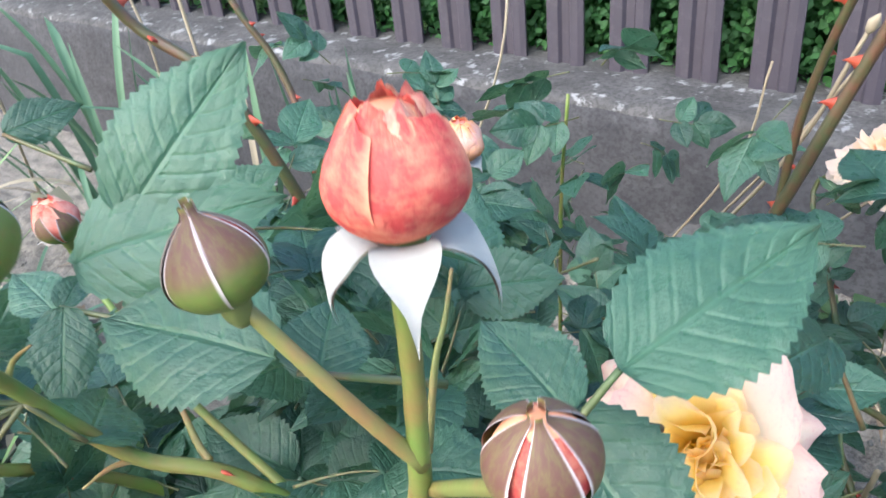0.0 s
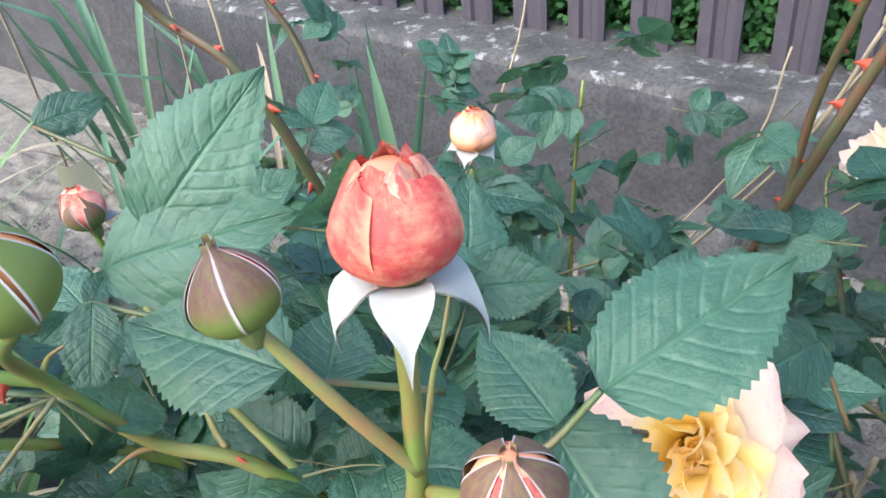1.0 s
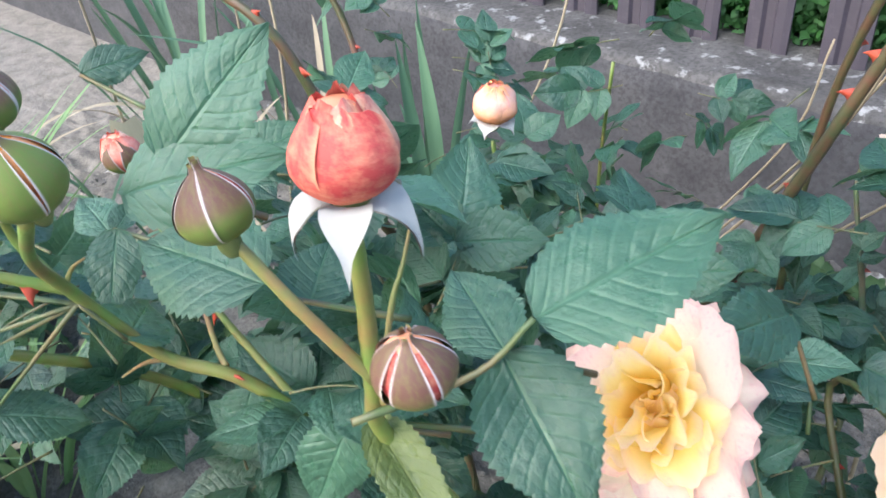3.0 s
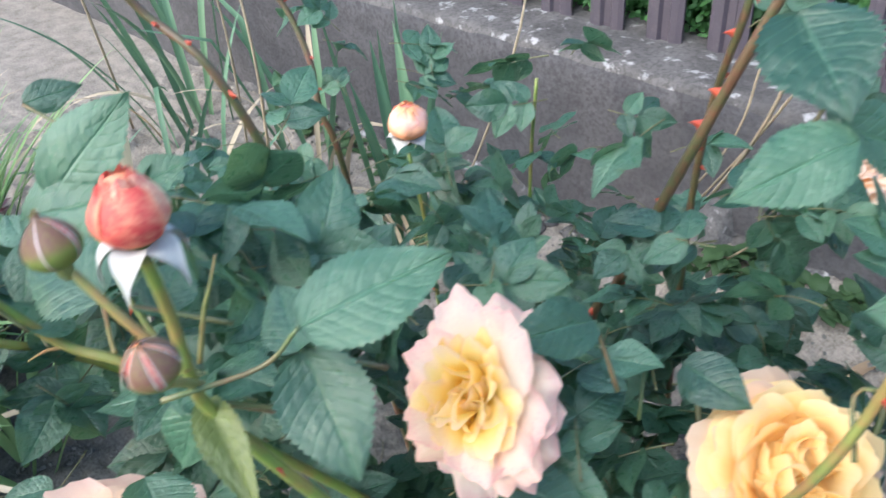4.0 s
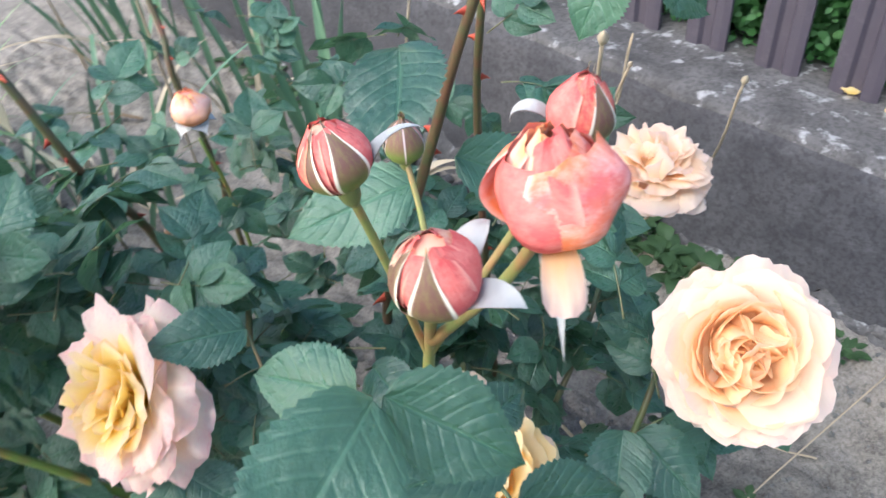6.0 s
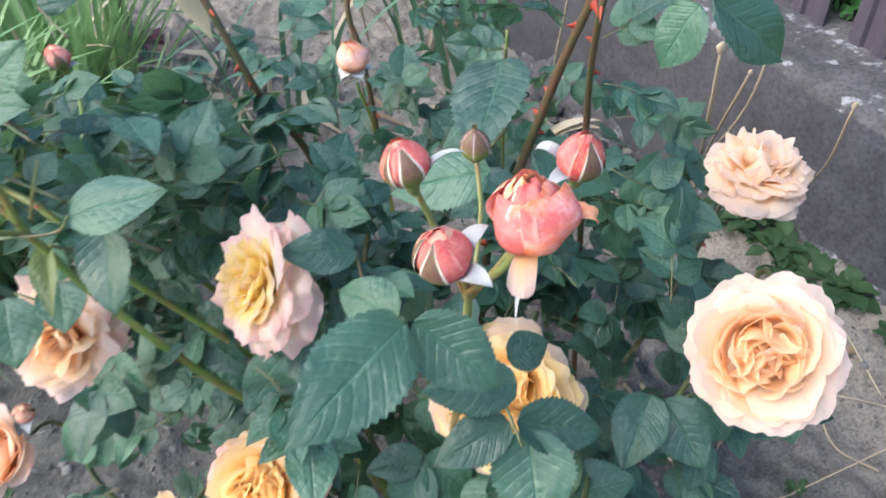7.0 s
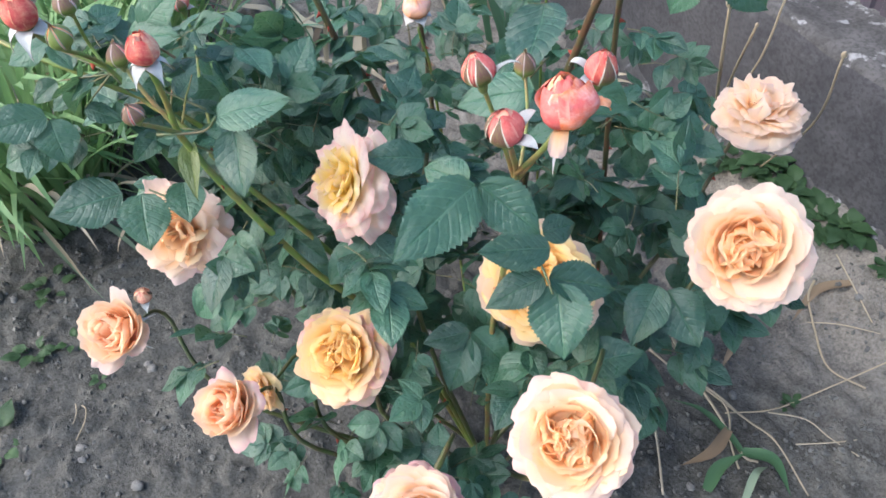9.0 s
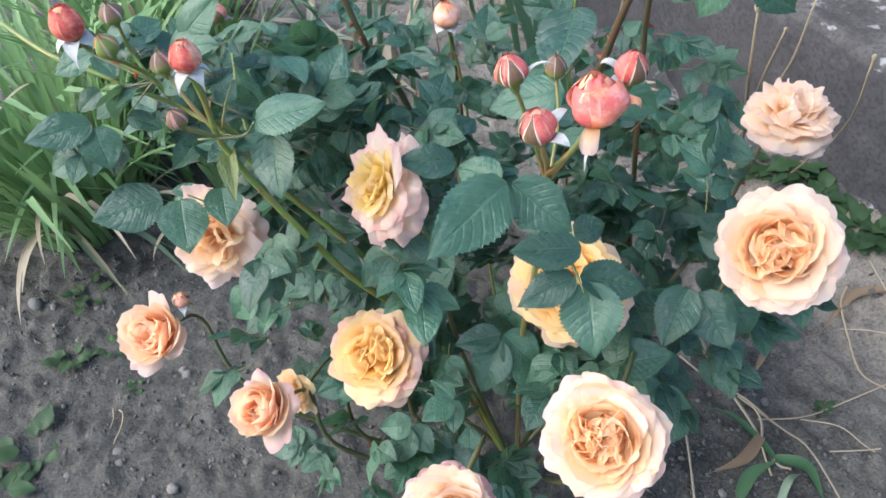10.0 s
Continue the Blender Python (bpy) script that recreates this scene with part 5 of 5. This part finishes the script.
# ---------------------------------------------------------------- irises, grass, dry stalks, weeds, stones
def blade_mesh(length, width, bend, seed, mat, keel=0.3, tip=0.6, kink=0.0):
    """A long leaf rising along z and arching towards +y."""
    r = random.Random(seed)
    ns = 14
    verts, uvs = [], []
    y = z = 0.0
    side = r.uniform(-0.12, 0.12)
    for i in range(ns):
        s = i / (ns - 1)
        w = width * (1.0 if s < tip else max(0.03, 1 - ((s - tip) / (1 - tip)) ** 1.6))
        w *= 0.75 + 0.25 * min(1, s * 4)
        for v in (-1, -0.45, 0, 0.45, 1):
            verts.append((v * w + side * s * s * length, y + keel * w * (1 - abs(v)), z))
            uvs.append((0.5 + 0.5 * v, s * length * 6))
        a = bend * s ** 1.4 + (kink if s > 0.62 else 0.0)
        y += math.sin(a) * length / (ns - 1)
        z += math.cos(a) * length / (ns - 1)
    return mesh_of("blade", verts, grid_faces(ns, 5), mat, uvs)


def clump(name, place, label, category, count, spread_r, lengths, width, bends, mat, seed, tilt=(0, 25), toward=None, dry=0.0):
    r = random.Random(seed)
    ob = thing(name, place, label, category)
    stock = [blade_mesh(r.uniform(*lengths), width * r.uniform(0.75, 1.2), r.uniform(*bends), seed + k, mat, kink=r.choice((0, 0, 0, 0.9))) for k in range(10)]
    dead = [blade_mesh(r.uniform(*lengths) * 0.8, width * 0.8, r.uniform(1.4, 2.3), seed + 50 + k, STRAW) for k in range(3)]
    for k in range(count):
        a = r.uniform(0, 360)
        q = Vector((math.cos(radians(a)), math.sin(radians(a)), 0)) * spread_r * math.sqrt(r.random())
        p = Vector(place) + q
        p.z = ground_height(p.x, p.y) - 0.004
        part("blade", r.choice(dead) if r.random() < dry else r.choice(stock), ob, pose(*p, 0, 0, a - 90 + r.uniform(-40, 40)) @ pose(0, 0, 0, -r.uniform(*tilt), r.uniform(-8, 8), 0))
    return ob


clump("iris", (-0.655, 0.760, 0), "clump of upright blue-green iris leaves before the wall", "iris", 11, 0.052, (0.29, 0.44), 0.0096, (0.0, 0.35), IRIS, 201, (0, 12), dry=0.15)
clump("iris", (-0.632, 0.797, 0), "short iris fan with dry brown leaf bases", "iris", 9, 0.045, (0.16, 0.26), 0.0108, (0.1, 0.7), IRIS, 202, (5, 25), dry=0.35)
clump("iris", (-0.945, 0.525, 0), "arching green iris leaves with dry tips", "iris", 16, 0.110, (0.24, 0.43), 0.0058, (0.3, 1.2), IRIS, 203, (0, 30), dry=0.35)
clump("iris", (-1.296, 0.789, 0), "loose clump of iris leaves, partly dry", "iris", 14, 0.118, (0.28, 0.49), 0.0085, (0.2, 1.0), IRIS, 204, (0, 22), dry=0.45)
clump("iris", (-0.964, 0.808, 0), "thin upright green and straw-coloured leaves", "iris", 10, 0.074, (0.26, 0.45), 0.0064, (0.0, 0.5), IRIS, 205, (0, 15), dry=0.5)
clump("iris", (-1.021, 0.358, 0), "arching iris leaves lying outwards, some dry", "iris", 18, 0.090, (0.20, 0.36), 0.0060, (0.6, 1.6), IRIS, 206, (10, 45), dry=0.35)
clump("grass_clump", (-0.85, -0.077, 0), "dense clump of bright green grass-like leaves", "grass", 260, 0.119, (0.26, 0.48), 0.0062, (0.1, 0.95), GRASS, 211, (0, 34), dry=0.06)
clump("grass_clump", (-1.137, 0.141, 0), "dense clump of long green leaves", "grass", 200, 0.165, (0.28, 0.52), 0.0064, (0.1, 0.95), GRASS, 212, (0, 34), dry=0.1)
clump("grass_clump", (-0.774, 0.151, 0), "thin tuft of green grass leaves", "grass", 30, 0.072, (0.17, 0.31), 0.0060, (0.2, 1.0), GRASS, 213, (5, 40), dry=0.1)


def lying(name, points, width, mat, label, category, seed, keel=0.15):
    """A long leaf lying on the soil."""
    line = smooth_line(points, 7)
    n = len(line)
    verts, uvs = [], []
    for i, c in enumerate(line):
        t = (line[min(i + 1, n - 1)] - line[max(i - 1, 0)]).normalized()
        x = t.cross(Vector((0, 0, 1))).normalized()
        w = width * (0.45 + 0.55 * math.sin(math.pi * min(1, 0.12 + 0.86 * i / (n - 1)))) * (1.02 - (i / (n - 1)) ** 3)
        for v in (-1, 0, 1):
            verts.append(c + x * v * w + Vector((0, 0, keel * w * (abs(v)) + 0.002)))
            uvs.append((0.5 + 0.5 * v, i / n * 3))
    return tagged(part(name, mesh_of(name, verts, grid_faces(n, 3), mat, uvs)), label, category)


def gpt(x, y, dz=0.004):
    return Vector((x, y, ground_height(x, y) + dz))


for k, pts_ in enumerate(([(-1.088, 0.343), (-1.026, 0.419), (-0.917, 0.447)], [(-1.230, 0.489), (-1.108, 0.493), (-1.032, 0.549)], [(-1.259, 0.399), (-1.169, 0.440), (-1.057, 0.380)],
                          [(-0.941, 0.277), (-0.849, 0.338), (-0.763, 0.329)], [(-1.024, 0.590), (-0.903, 0.540), (-0.814, 0.569)])):
    lying("dry_leaf", [gpt(x, y, 0.008 + 0.01 * (i == 1)) for i, (x, y) in enumerate(pts_)], 0.011, (STRAW, PALE, STRAW, IRIS, STRAW)[k], "long dry iris leaf lying on the soil", "dry leaf", 300 + k)
litter = random.Random(61)
for k in range(20):
    x, y, a, n_ = litter.uniform(-1.28, -0.78), litter.uniform(0.24, 0.82), litter.uniform(0, 6.3), litter.uniform(0.05, 0.11)
    row = [(x + math.cos(a) * n_ * q, y + math.sin(a) * n_ * q * 0.6) for q in (-1, 0, 1)]
    lying("dry_leaf", [gpt(px, py, (0.006, 0.016, 0.006)[i]) for i, (px, py) in enumerate(row)], litter.uniform(0.004, 0.009), litter.choice((STRAW, WITHER, WITHER, PALE, IRIS)), "long dry leaf lying among the iris leaves", "dry leaf", 340 + k, 0.4)
for k, (row, mat, w) in enumerate((
        ([(-0.840, -0.123), (-0.711, -0.094), (-0.547, -0.034)], IRIS_PALE, 0.0055), ([(-0.765, -0.067), (-0.677, 0.004), (-0.572, 0.053)], IRIS_PALE, 0.006),
        ([(-0.782, -0.055), (-0.707, -0.009), (-0.631, 0.052)], IRIS, 0.005), ([(-0.757, -0.107), (-0.663, -0.073), (-0.572, -0.047)], STRAW, 0.003),
        ([(-0.813, -0.177), (-0.738, -0.128), (-0.671, -0.110)], GRASS, 0.006), ([(-0.820, -0.003), (-0.760, 0.058), (-0.660, 0.081)], IRIS_PALE, 0.005),
        ([(-0.649, 0.051), (-0.597, 0.057), (-0.551, 0.084)], STRAW, 0.002))):
    lying("bent_leaf", [gpt(x, y, (0.05, 0.03, 0.006)[i]) for i, (x, y) in enumerate(row)], w, mat, "long pale leaf bent down from the clump onto soil", "grass leaf", 320 + k)
lying("iris_leaf", [gpt(0.126, 0.559, 0.004), gpt(0.112, 0.588, 0.02), gpt(0.114, 0.627, 0.03)], 0.0085, IRIS_DARK, "broad green iris leaf bent over on the soil", "iris leaf", 331, 0.5)
lying("iris_leaf", [gpt(0.112, 0.621, 0.03), gpt(0.139, 0.645, 0.028), gpt(0.174, 0.649, 0.004)], 0.0085, IRIS_DARK, "broad green iris leaf folded down to the soil", "iris leaf", 337, 0.5)
lying("iris_leaf", [gpt(0.158, 0.589, 0.004), gpt(0.139, 0.619, 0.02), gpt(0.136, 0.644, 0.012)], 0.005, IRIS_PALE, "pale underside of a bent iris leaf on soil", "iris leaf", 334, 0.4)
lying("iris_leaf", [gpt(0.107, 0.635), gpt(0.078, 0.630, 0.012), gpt(0.040, 0.618, 0.02), gpt(0.011, 0.592, 0.03)], 0.005, IRIS_DARK, "yellowing green leaf leaning on the dry straw", "iris leaf", 332, 0.4)
lying("dry_leaf", [gpt(0.078, 0.630, 0.02), gpt(0.091, 0.594, 0.015), gpt(0.082, 0.557, 0.006)], 0.008, WITHER, "brown withered leaf curled on the soil", "dry leaf", 333, 0.6)
lying("dry_leaf", [gpt(-0.037, 0.749, 0.012), gpt(-0.007, 0.694, 0.004)], 0.005, WITHER, "brown withered iris leaf lying under the rose", "dry leaf", 335, 0.5)
lying("dry_leaf", [gpt(-0.007, 0.903, 0.006), gpt(-0.031, 0.872, 0.014), gpt(-0.018, 0.824, 0.006)], 0.008, WITHER, "curled brown dry leaf on the soil", "dry leaf", 336, 0.6)


def dry_stalk(points, r0, r1, label, seed, head=0.0):
    ob = thing("dry_stalk", points[0], label, "dry stalk", "dry stalks by the wall")
    part("stem", tube("stem", points, [r0, r1], STRAW, 6, 6, 0.10, seed), ob)
    if head:
        top, below = Vector(points[-1]), Vector(points[-2])
        part("seed_head", lathe("seed_head", [(0.2 * head, -head), (0.55 * head, -0.4 * head), (0.75 * head, 0.5 * head), (0.35 * head, 1.5 * head), (0.1 * head, 2.0 * head)], STRAW, 7), ob, upright(top, top - below))
    return ob


dry_stalk([gpt(-0.234, 0.935), (-0.068, 0.789, 0.34), (-0.013, 0.72, 0.487)], 0.0016, 0.0011, "thin dry straw-coloured stalk standing before the wall", 401, 0.004)
dry_stalk([gpt(-0.334, 0.935), (-0.145, 0.712, 0.379), (-0.084, 0.638, 0.53)], 0.0022, 0.0016, "dry brown stalk with a withered seed head", 402, 0.006)
dry_stalk([gpt(-0.352, 0.935), (-0.163, 0.749, 0.355), (-0.093, 0.689, 0.486)], 0.0015, 0.0012, "thin pale dry stalk", 403, 0.003)
dry_stalk([gpt(-0.381, 0.935), (-0.221, 0.849, 0.295), (-0.189, 0.835, 0.426)], 0.0016, 0.0013, "thin pale dry stalk leaning on the wall", 404)
dry_stalk([(-0.012, 0.548, 0.242), gpt(-0.023, 0.643, 0.03), gpt(0.043, 0.643, 0.014), gpt(0.105, 0.633, 0.008), gpt(0.123, 0.643)], 0.0024, 0.0016, "dry straw lying from the bush onto the soil", 405)
dry_stalk([(-0.025, 0.54, 0.232), gpt(-0.030, 0.651, 0.02), gpt(0.045, 0.656, 0.012), gpt(0.087, 0.628, 0.008), gpt(0.118, 0.618)], 0.0018, 0.0013, "dry straw lying from the bush onto the soil", 414)
dry_stalk([gpt(-0.069, 0.619, 0.02), gpt(-0.023, 0.636, 0.016), gpt(0.020, 0.654, 0.01), gpt(0.063, 0.670)], 0.0016, 0.0012, "pale dry straw lying on the soil", 406)
dry_stalk([gpt(0.014, 0.649, 0.012), gpt(0.073, 0.672, 0.008), gpt(0.114, 0.678, 0.006), gpt(0.182, 0.671)], 0.0015, 0.0011, "thin pale dry straw on the soil", 415)
dry_stalk([gpt(-0.006, 0.578, 0.006), gpt(0.045, 0.550, 0.012), gpt(0.102, 0.516)], 0.0018, 0.0015, "straight dry straw on the soil", 407)
dry_stalk([gpt(-0.040, 0.872, 0.03), gpt(-0.031, 0.860, 0.02), gpt(0.011, 0.837, 0.012), gpt(0.060, 0.817, 0.006), gpt(0.110, 0.828)], 0.0017, 0.0013, "bent pale dry straw on the soil", 408)
dry_stalk([gpt(0.126, 0.930, 0.01), gpt(0.086, 0.774, 0.012), gpt(0.076, 0.705, 0.014), gpt(0.052, 0.650, 0.016)], 0.0009, 0.0011, "thin grey-green dry stalk arching over the soil", 409)
dry_stalk([gpt(0.077, 0.697, 0.012), gpt(0.108, 0.729, 0.012), gpt(0.139, 0.745, 0.008), gpt(0.175, 0.753)], 0.0009, 0.0007, "thin dry stalk on the soil", 416)
dry_stalk([gpt(0.125, 0.702), gpt(0.144, 0.736, 0.008), gpt(0.157, 0.769)], 0.0010, 0.0008, "thin dry twig on the soil", 417)
dry_stalk([gpt(-0.050, 0.914, 0.01), gpt(-0.004, 0.901, 0.012), gpt(0.049, 0.889)], 0.0013, 0.0009, "thin pale dry straw by the wall", 418)
dry_stalk([gpt(-0.006, 0.840, 0.008), gpt(0.025, 0.861, 0.012), gpt(0.068, 0.883)], 0.0009, 0.0007, "thin pale dry straw on the soil", 419)
dry_stalk([gpt(-0.377, -0.100, 0.006), gpt(-0.361, -0.094, 0.012), gpt(-0.346, -0.100, 0.008), gpt(-0.328, -0.117)], 0.0011, 0.0008, "curled dry rootlet on the soil", 420)
dry_stalk([gpt(-0.385, -0.108, 0.004), gpt(-0.364, -0.109, 0.006), gpt(-0.349, -0.115)], 0.0008, 0.0006, "thin dry rootlet on the soil", 421)
dry_stalk([gpt(-0.863, 0.636), (-0.669, 0.55, 0.379), (-0.652, 0.536, 0.561)], 0.0022, 0.0016, "dry upright straw-coloured stalk in the soil", 410)
dry_stalk([gpt(-1.086, 0.744), (-0.856, 0.629, 0.394), (-0.854, 0.6, 0.581)], 0.002, 0.0015, "dry pinkish stalk standing in the soil", 411)
dry_stalk([gpt(-0.721, 0.935), (-0.474, 0.787, 0.375), (-0.44, 0.784, 0.54)], 0.0018, 0.0014, "dry stalk before the wall", 412)
dry_stalk([gpt(-1.465, 0.702), (-1.224, 0.591, 0.412), (-1.249, 0.569, 0.621)], 0.003, 0.002, "dry straw-coloured stalk standing in soil", 413)


# withered petal-like leaf hanging among the iris leaves
lying("withered_leaf", [(-0.614, 0.337, 0.431), (-0.632, 0.349, 0.389), (-0.645, 0.362, 0.347)], 0.016, PALE, "cream withered leaf hanging among the iris leaves", "dry leaf", 501, 0.5)


def lump_mesh(seed, flat=0.7, mat=None, cuts=2):
    bm = bmesh.new()
    bmesh.ops.create_icosphere(bm, subdivisions=cuts, radius=1.0)
    for v in bm.verts:
        v.co *= 1 + 0.30 * noise.noise(v.co * 1.4 + Vector((seed * 3.1, 0, 0))) + 0.12 * noise.noise(v.co * 4 + Vector((0, seed, 0)))
        v.co.z *= flat
    me = bpy.data.meshes.new("stone")
    bm.to_mesh(me)
    bm.free()
    me.polygons.foreach_set("use_smooth", [True] * len(me.polygons))
    me.materials.append(mat)
    return me


STONES = [lump_mesh(k, 0.65, STONE) for k in range(4)]
RUBBLE = [lump_mesh(10 + k, 0.55, WALLTOP) for k in range(4)]
sr = random.Random(9)


def stone(x, y, s):
    tagged(part("stone", sr.choice(STONES), None, pose(x, y, ground_height(x, y) + s * 0.25, sr.uniform(-20, 20), sr.uniform(-20, 20), sr.uniform(0, 360)) @ Matrix.Diagonal((s, s * 0.8, s, 1))),
           "small grey-brown stone on the soil", "stone", "stones on the soil")


stone(-0.311, -0.113, 0.009)
stone(-0.220, -0.056, 0.009)
stone(-0.640, -0.187, 0.013)
stone(-0.623, -0.162, 0.007)
stone(-0.309, -0.181, 0.006)
stone(-0.191, 0.109, 0.006)
stone(-0.393, 0.001, 0.008)
for k in range(26):
    stone(sr.uniform(-0.62, -0.08), sr.uniform(-0.26, 0.16), sr.uniform(0.003, 0.007))
for k in range(16):
    stone(sr.uniform(-0.02, 0.26), sr.uniform(0.55, 0.92), sr.uniform(0.003, 0.007))

for k in range(30):
    x = sr.uniform(-0.80, -0.40)
    tagged(part("rubble", sr.choice(RUBBLE), None, pose(x, sr.uniform(0.905, 0.965), ground_height(x, 0.94) + 0.004, sr.uniform(-30, 30), sr.uniform(-30, 30), sr.uniform(0, 360)) @ Matrix.Scale(sr.uniform(0.006, 0.019), 4)),
           "pale lump of broken concrete at the foot of the wall", "rubble", "rubble by the wall")


def crumbs(count, x0, x1, y0, y1, seed):
    """Loose crumbs of soil, as one mesh."""
    r = random.Random(seed)
    bm = bmesh.new()
    bmesh.ops.create_icosphere(bm, subdivisions=1, radius=1.0)
    shape = [v.co.copy() for v in bm.verts]
    tri = [[v.index for v in f.verts] for f in bm.faces]
    bm.free()
    verts, faces = [], []
    for _ in range(count):
        x, y = r.uniform(x0, x1), r.uniform(y0, y1)
        if noise.noise(Vector((x * 9, y * 9, 4))) < r.uniform(-0.6, 0.3):
            continue
        s = 0.0007 + 0.0048 * r.random() ** 5
        m = pose(x, y, ground_height(x, y) + s * 0.12, r.uniform(0, 90), r.uniform(0, 90), r.uniform(0, 360))
        k = len(verts)
        for c in shape:
            verts.append(m @ (Vector((c.x, c.y * 0.8, c.z * 0.6)) * s * r.uniform(0.5, 1.35)))
        faces += [[i + k for i in t] for t in tri]
    return mesh_of("soil_crumbs", verts, faces, CLOD, None, False)


tagged(part("soil_crumbs", crumbs(9000, -0.80, 0.0, -0.30, 0.24, 1)), "loose crumbs of grey-brown soil", "soil", kind="stuff")
tagged(part("soil_crumbs", crumbs(7000, -0.10, 0.30, 0.40, 0.95, 2)), "loose crumbs of grey-brown soil by the wall", "soil", kind="stuff")
tagged(part("soil_crumbs", crumbs(3800, -1.4, -0.06, 0.40, 0.95, 3)), "loose crumbs of grey-brown soil under the plants", "soil", kind="stuff")


def weed(x, y, size, count, seed, label="small green weed in the soil", me=None):
    r = random.Random(seed)
    p = gpt(x, y, 0.0)
    ob = thing("weed", p, label, "weed", "weeds in the soil")
    me = me or WEEDLEAVES[seed % len(WEEDLEAVES)]
    for k in range(count):
        a = radians(360 * k / count + r.uniform(-25, 25))
        out = Vector((math.cos(a), math.sin(a), r.uniform(0.1, 0.7)))
        q = p + Vector((out.x, out.y, 0)) * size * r.uniform(0.0, 0.8) + Vector((0, 0, size * r.uniform(0.05, 0.5)))
        part("leaf", me, ob, facing(q, out, (0, 0, 1), size * r.uniform(0.5, 1.0)))


WEEDLEAVES = []
for k in range(2):
    me = leaflet_mesh(120 + k, 0.36, 0.2, 0.3)
    me.materials[0] = WEED
    WEEDLEAVES.append(me)
REDLEAF = leaflet_mesh(130, 0.30, 0.2, 0.4)
REDLEAF.materials[0] = RED_WEED
weed(-1.370, 0.300, 0.045, 16, 30, "dark red leafy plant among the grass", REDLEAF)
weed(-1.348, 0.348, 0.040, 14, 31, "dark red leafy plant among the grass", REDLEAF)
weed(-0.624, -0.114, 0.035, 9, 1)
weed(-0.499, -0.147, 0.028, 9, 2)
weed(-0.492, -0.095, 0.018, 6, 3)
weed(-0.369, -0.215, 0.042, 9, 4, "broad-leaved dark green weed at the edge of the bed")
weed(-0.319, -0.263, 0.04, 8, 5, "broad-leaved dark green weed at the edge of the bed")
weed(-0.208, 0.935, 0.021, 22, 6, "low green weeds at the foot of the wall")
weed(-0.146, 0.935, 0.021, 22, 7, "low green weeds at the foot of the wall")
weed(-0.070, 0.935, 0.021, 22, 8, "low green weeds at the foot of the wall")
weed(0.013, 0.935, 0.020, 20, 14, "low green weeds at the foot of the wall")
weed(0.070, 0.935, 0.022, 18, 15, "low green weeds at the foot of the wall")
for k in range(9):
    weed(-0.330 + 0.032 * k, 0.940 + 0.014 * math.sin(5 * k), 0.036, 16, 40 + k, "low dark green weeds at the foot of the wall")
weed(0.078, 0.733, 0.016, 6, 9)
weed(-0.411, -0.070, 0.016, 5, 10)
weed(-1.116, 0.935, 0.030, 12, 11, "low green weeds at the foot of the wall")
weed(-1.022, 0.935, 0.030, 12, 12, "low green weeds at the foot of the wall")
weed(-0.924, 0.935, 0.026, 10, 13, "low green weeds at the foot of the wall")
for k in range(8):
    weed(-1.25 + 0.06 * k, 0.915 + 0.012 * math.sin(3 * k), 0.024, 12, 20 + k, "low green weeds at the foot of the wall")

FALLEN = petal_mesh(1.0, 80, 95, 0.5, 1.2, 0.0, 0.0, 0.05, 0.03, 5, YELLOW)
for k, (x, y, s) in enumerate(((-0.086, -0.023, 0.010), (-0.042, 0.114, 0.009), (-0.035, 0.054, 0.009), (0.01, 0.10, 0.008), (-0.115, 0.06, 0.006))):
    tagged(part("fallen_petal", FALLEN, None, pose(x, y, ground_height(x, y) + 0.003, 0, 0, 70 * k) @ Matrix.Diagonal((s, s, s, 1))), "fallen yellow rose petal on the soil", "petal")
PALEPETAL = petal_mesh(1.0, 80, 95, 0.4, 1.2, 0.0, 0.0, 0.05, 0.03, 6, PEACH)
tagged(part("fallen_petal", PALEPETAL, None, pose(-0.008, 1.072, WALL_Z + 0.006, 0, 0, 20) @ Matrix.Diagonal((0.024, 0.024, 0.024, 1))), "fallen pale petal on the wall", "petal")
tagged(part("fallen_petal", FALLEN, None, pose(-0.050, 1.082, WALL_Z + 0.006, 0, 0, 120) @ Matrix.Diagonal((0.022, 0.022, 0.022, 1))), "dry brown-orange leaf on the wall", "dry leaf")
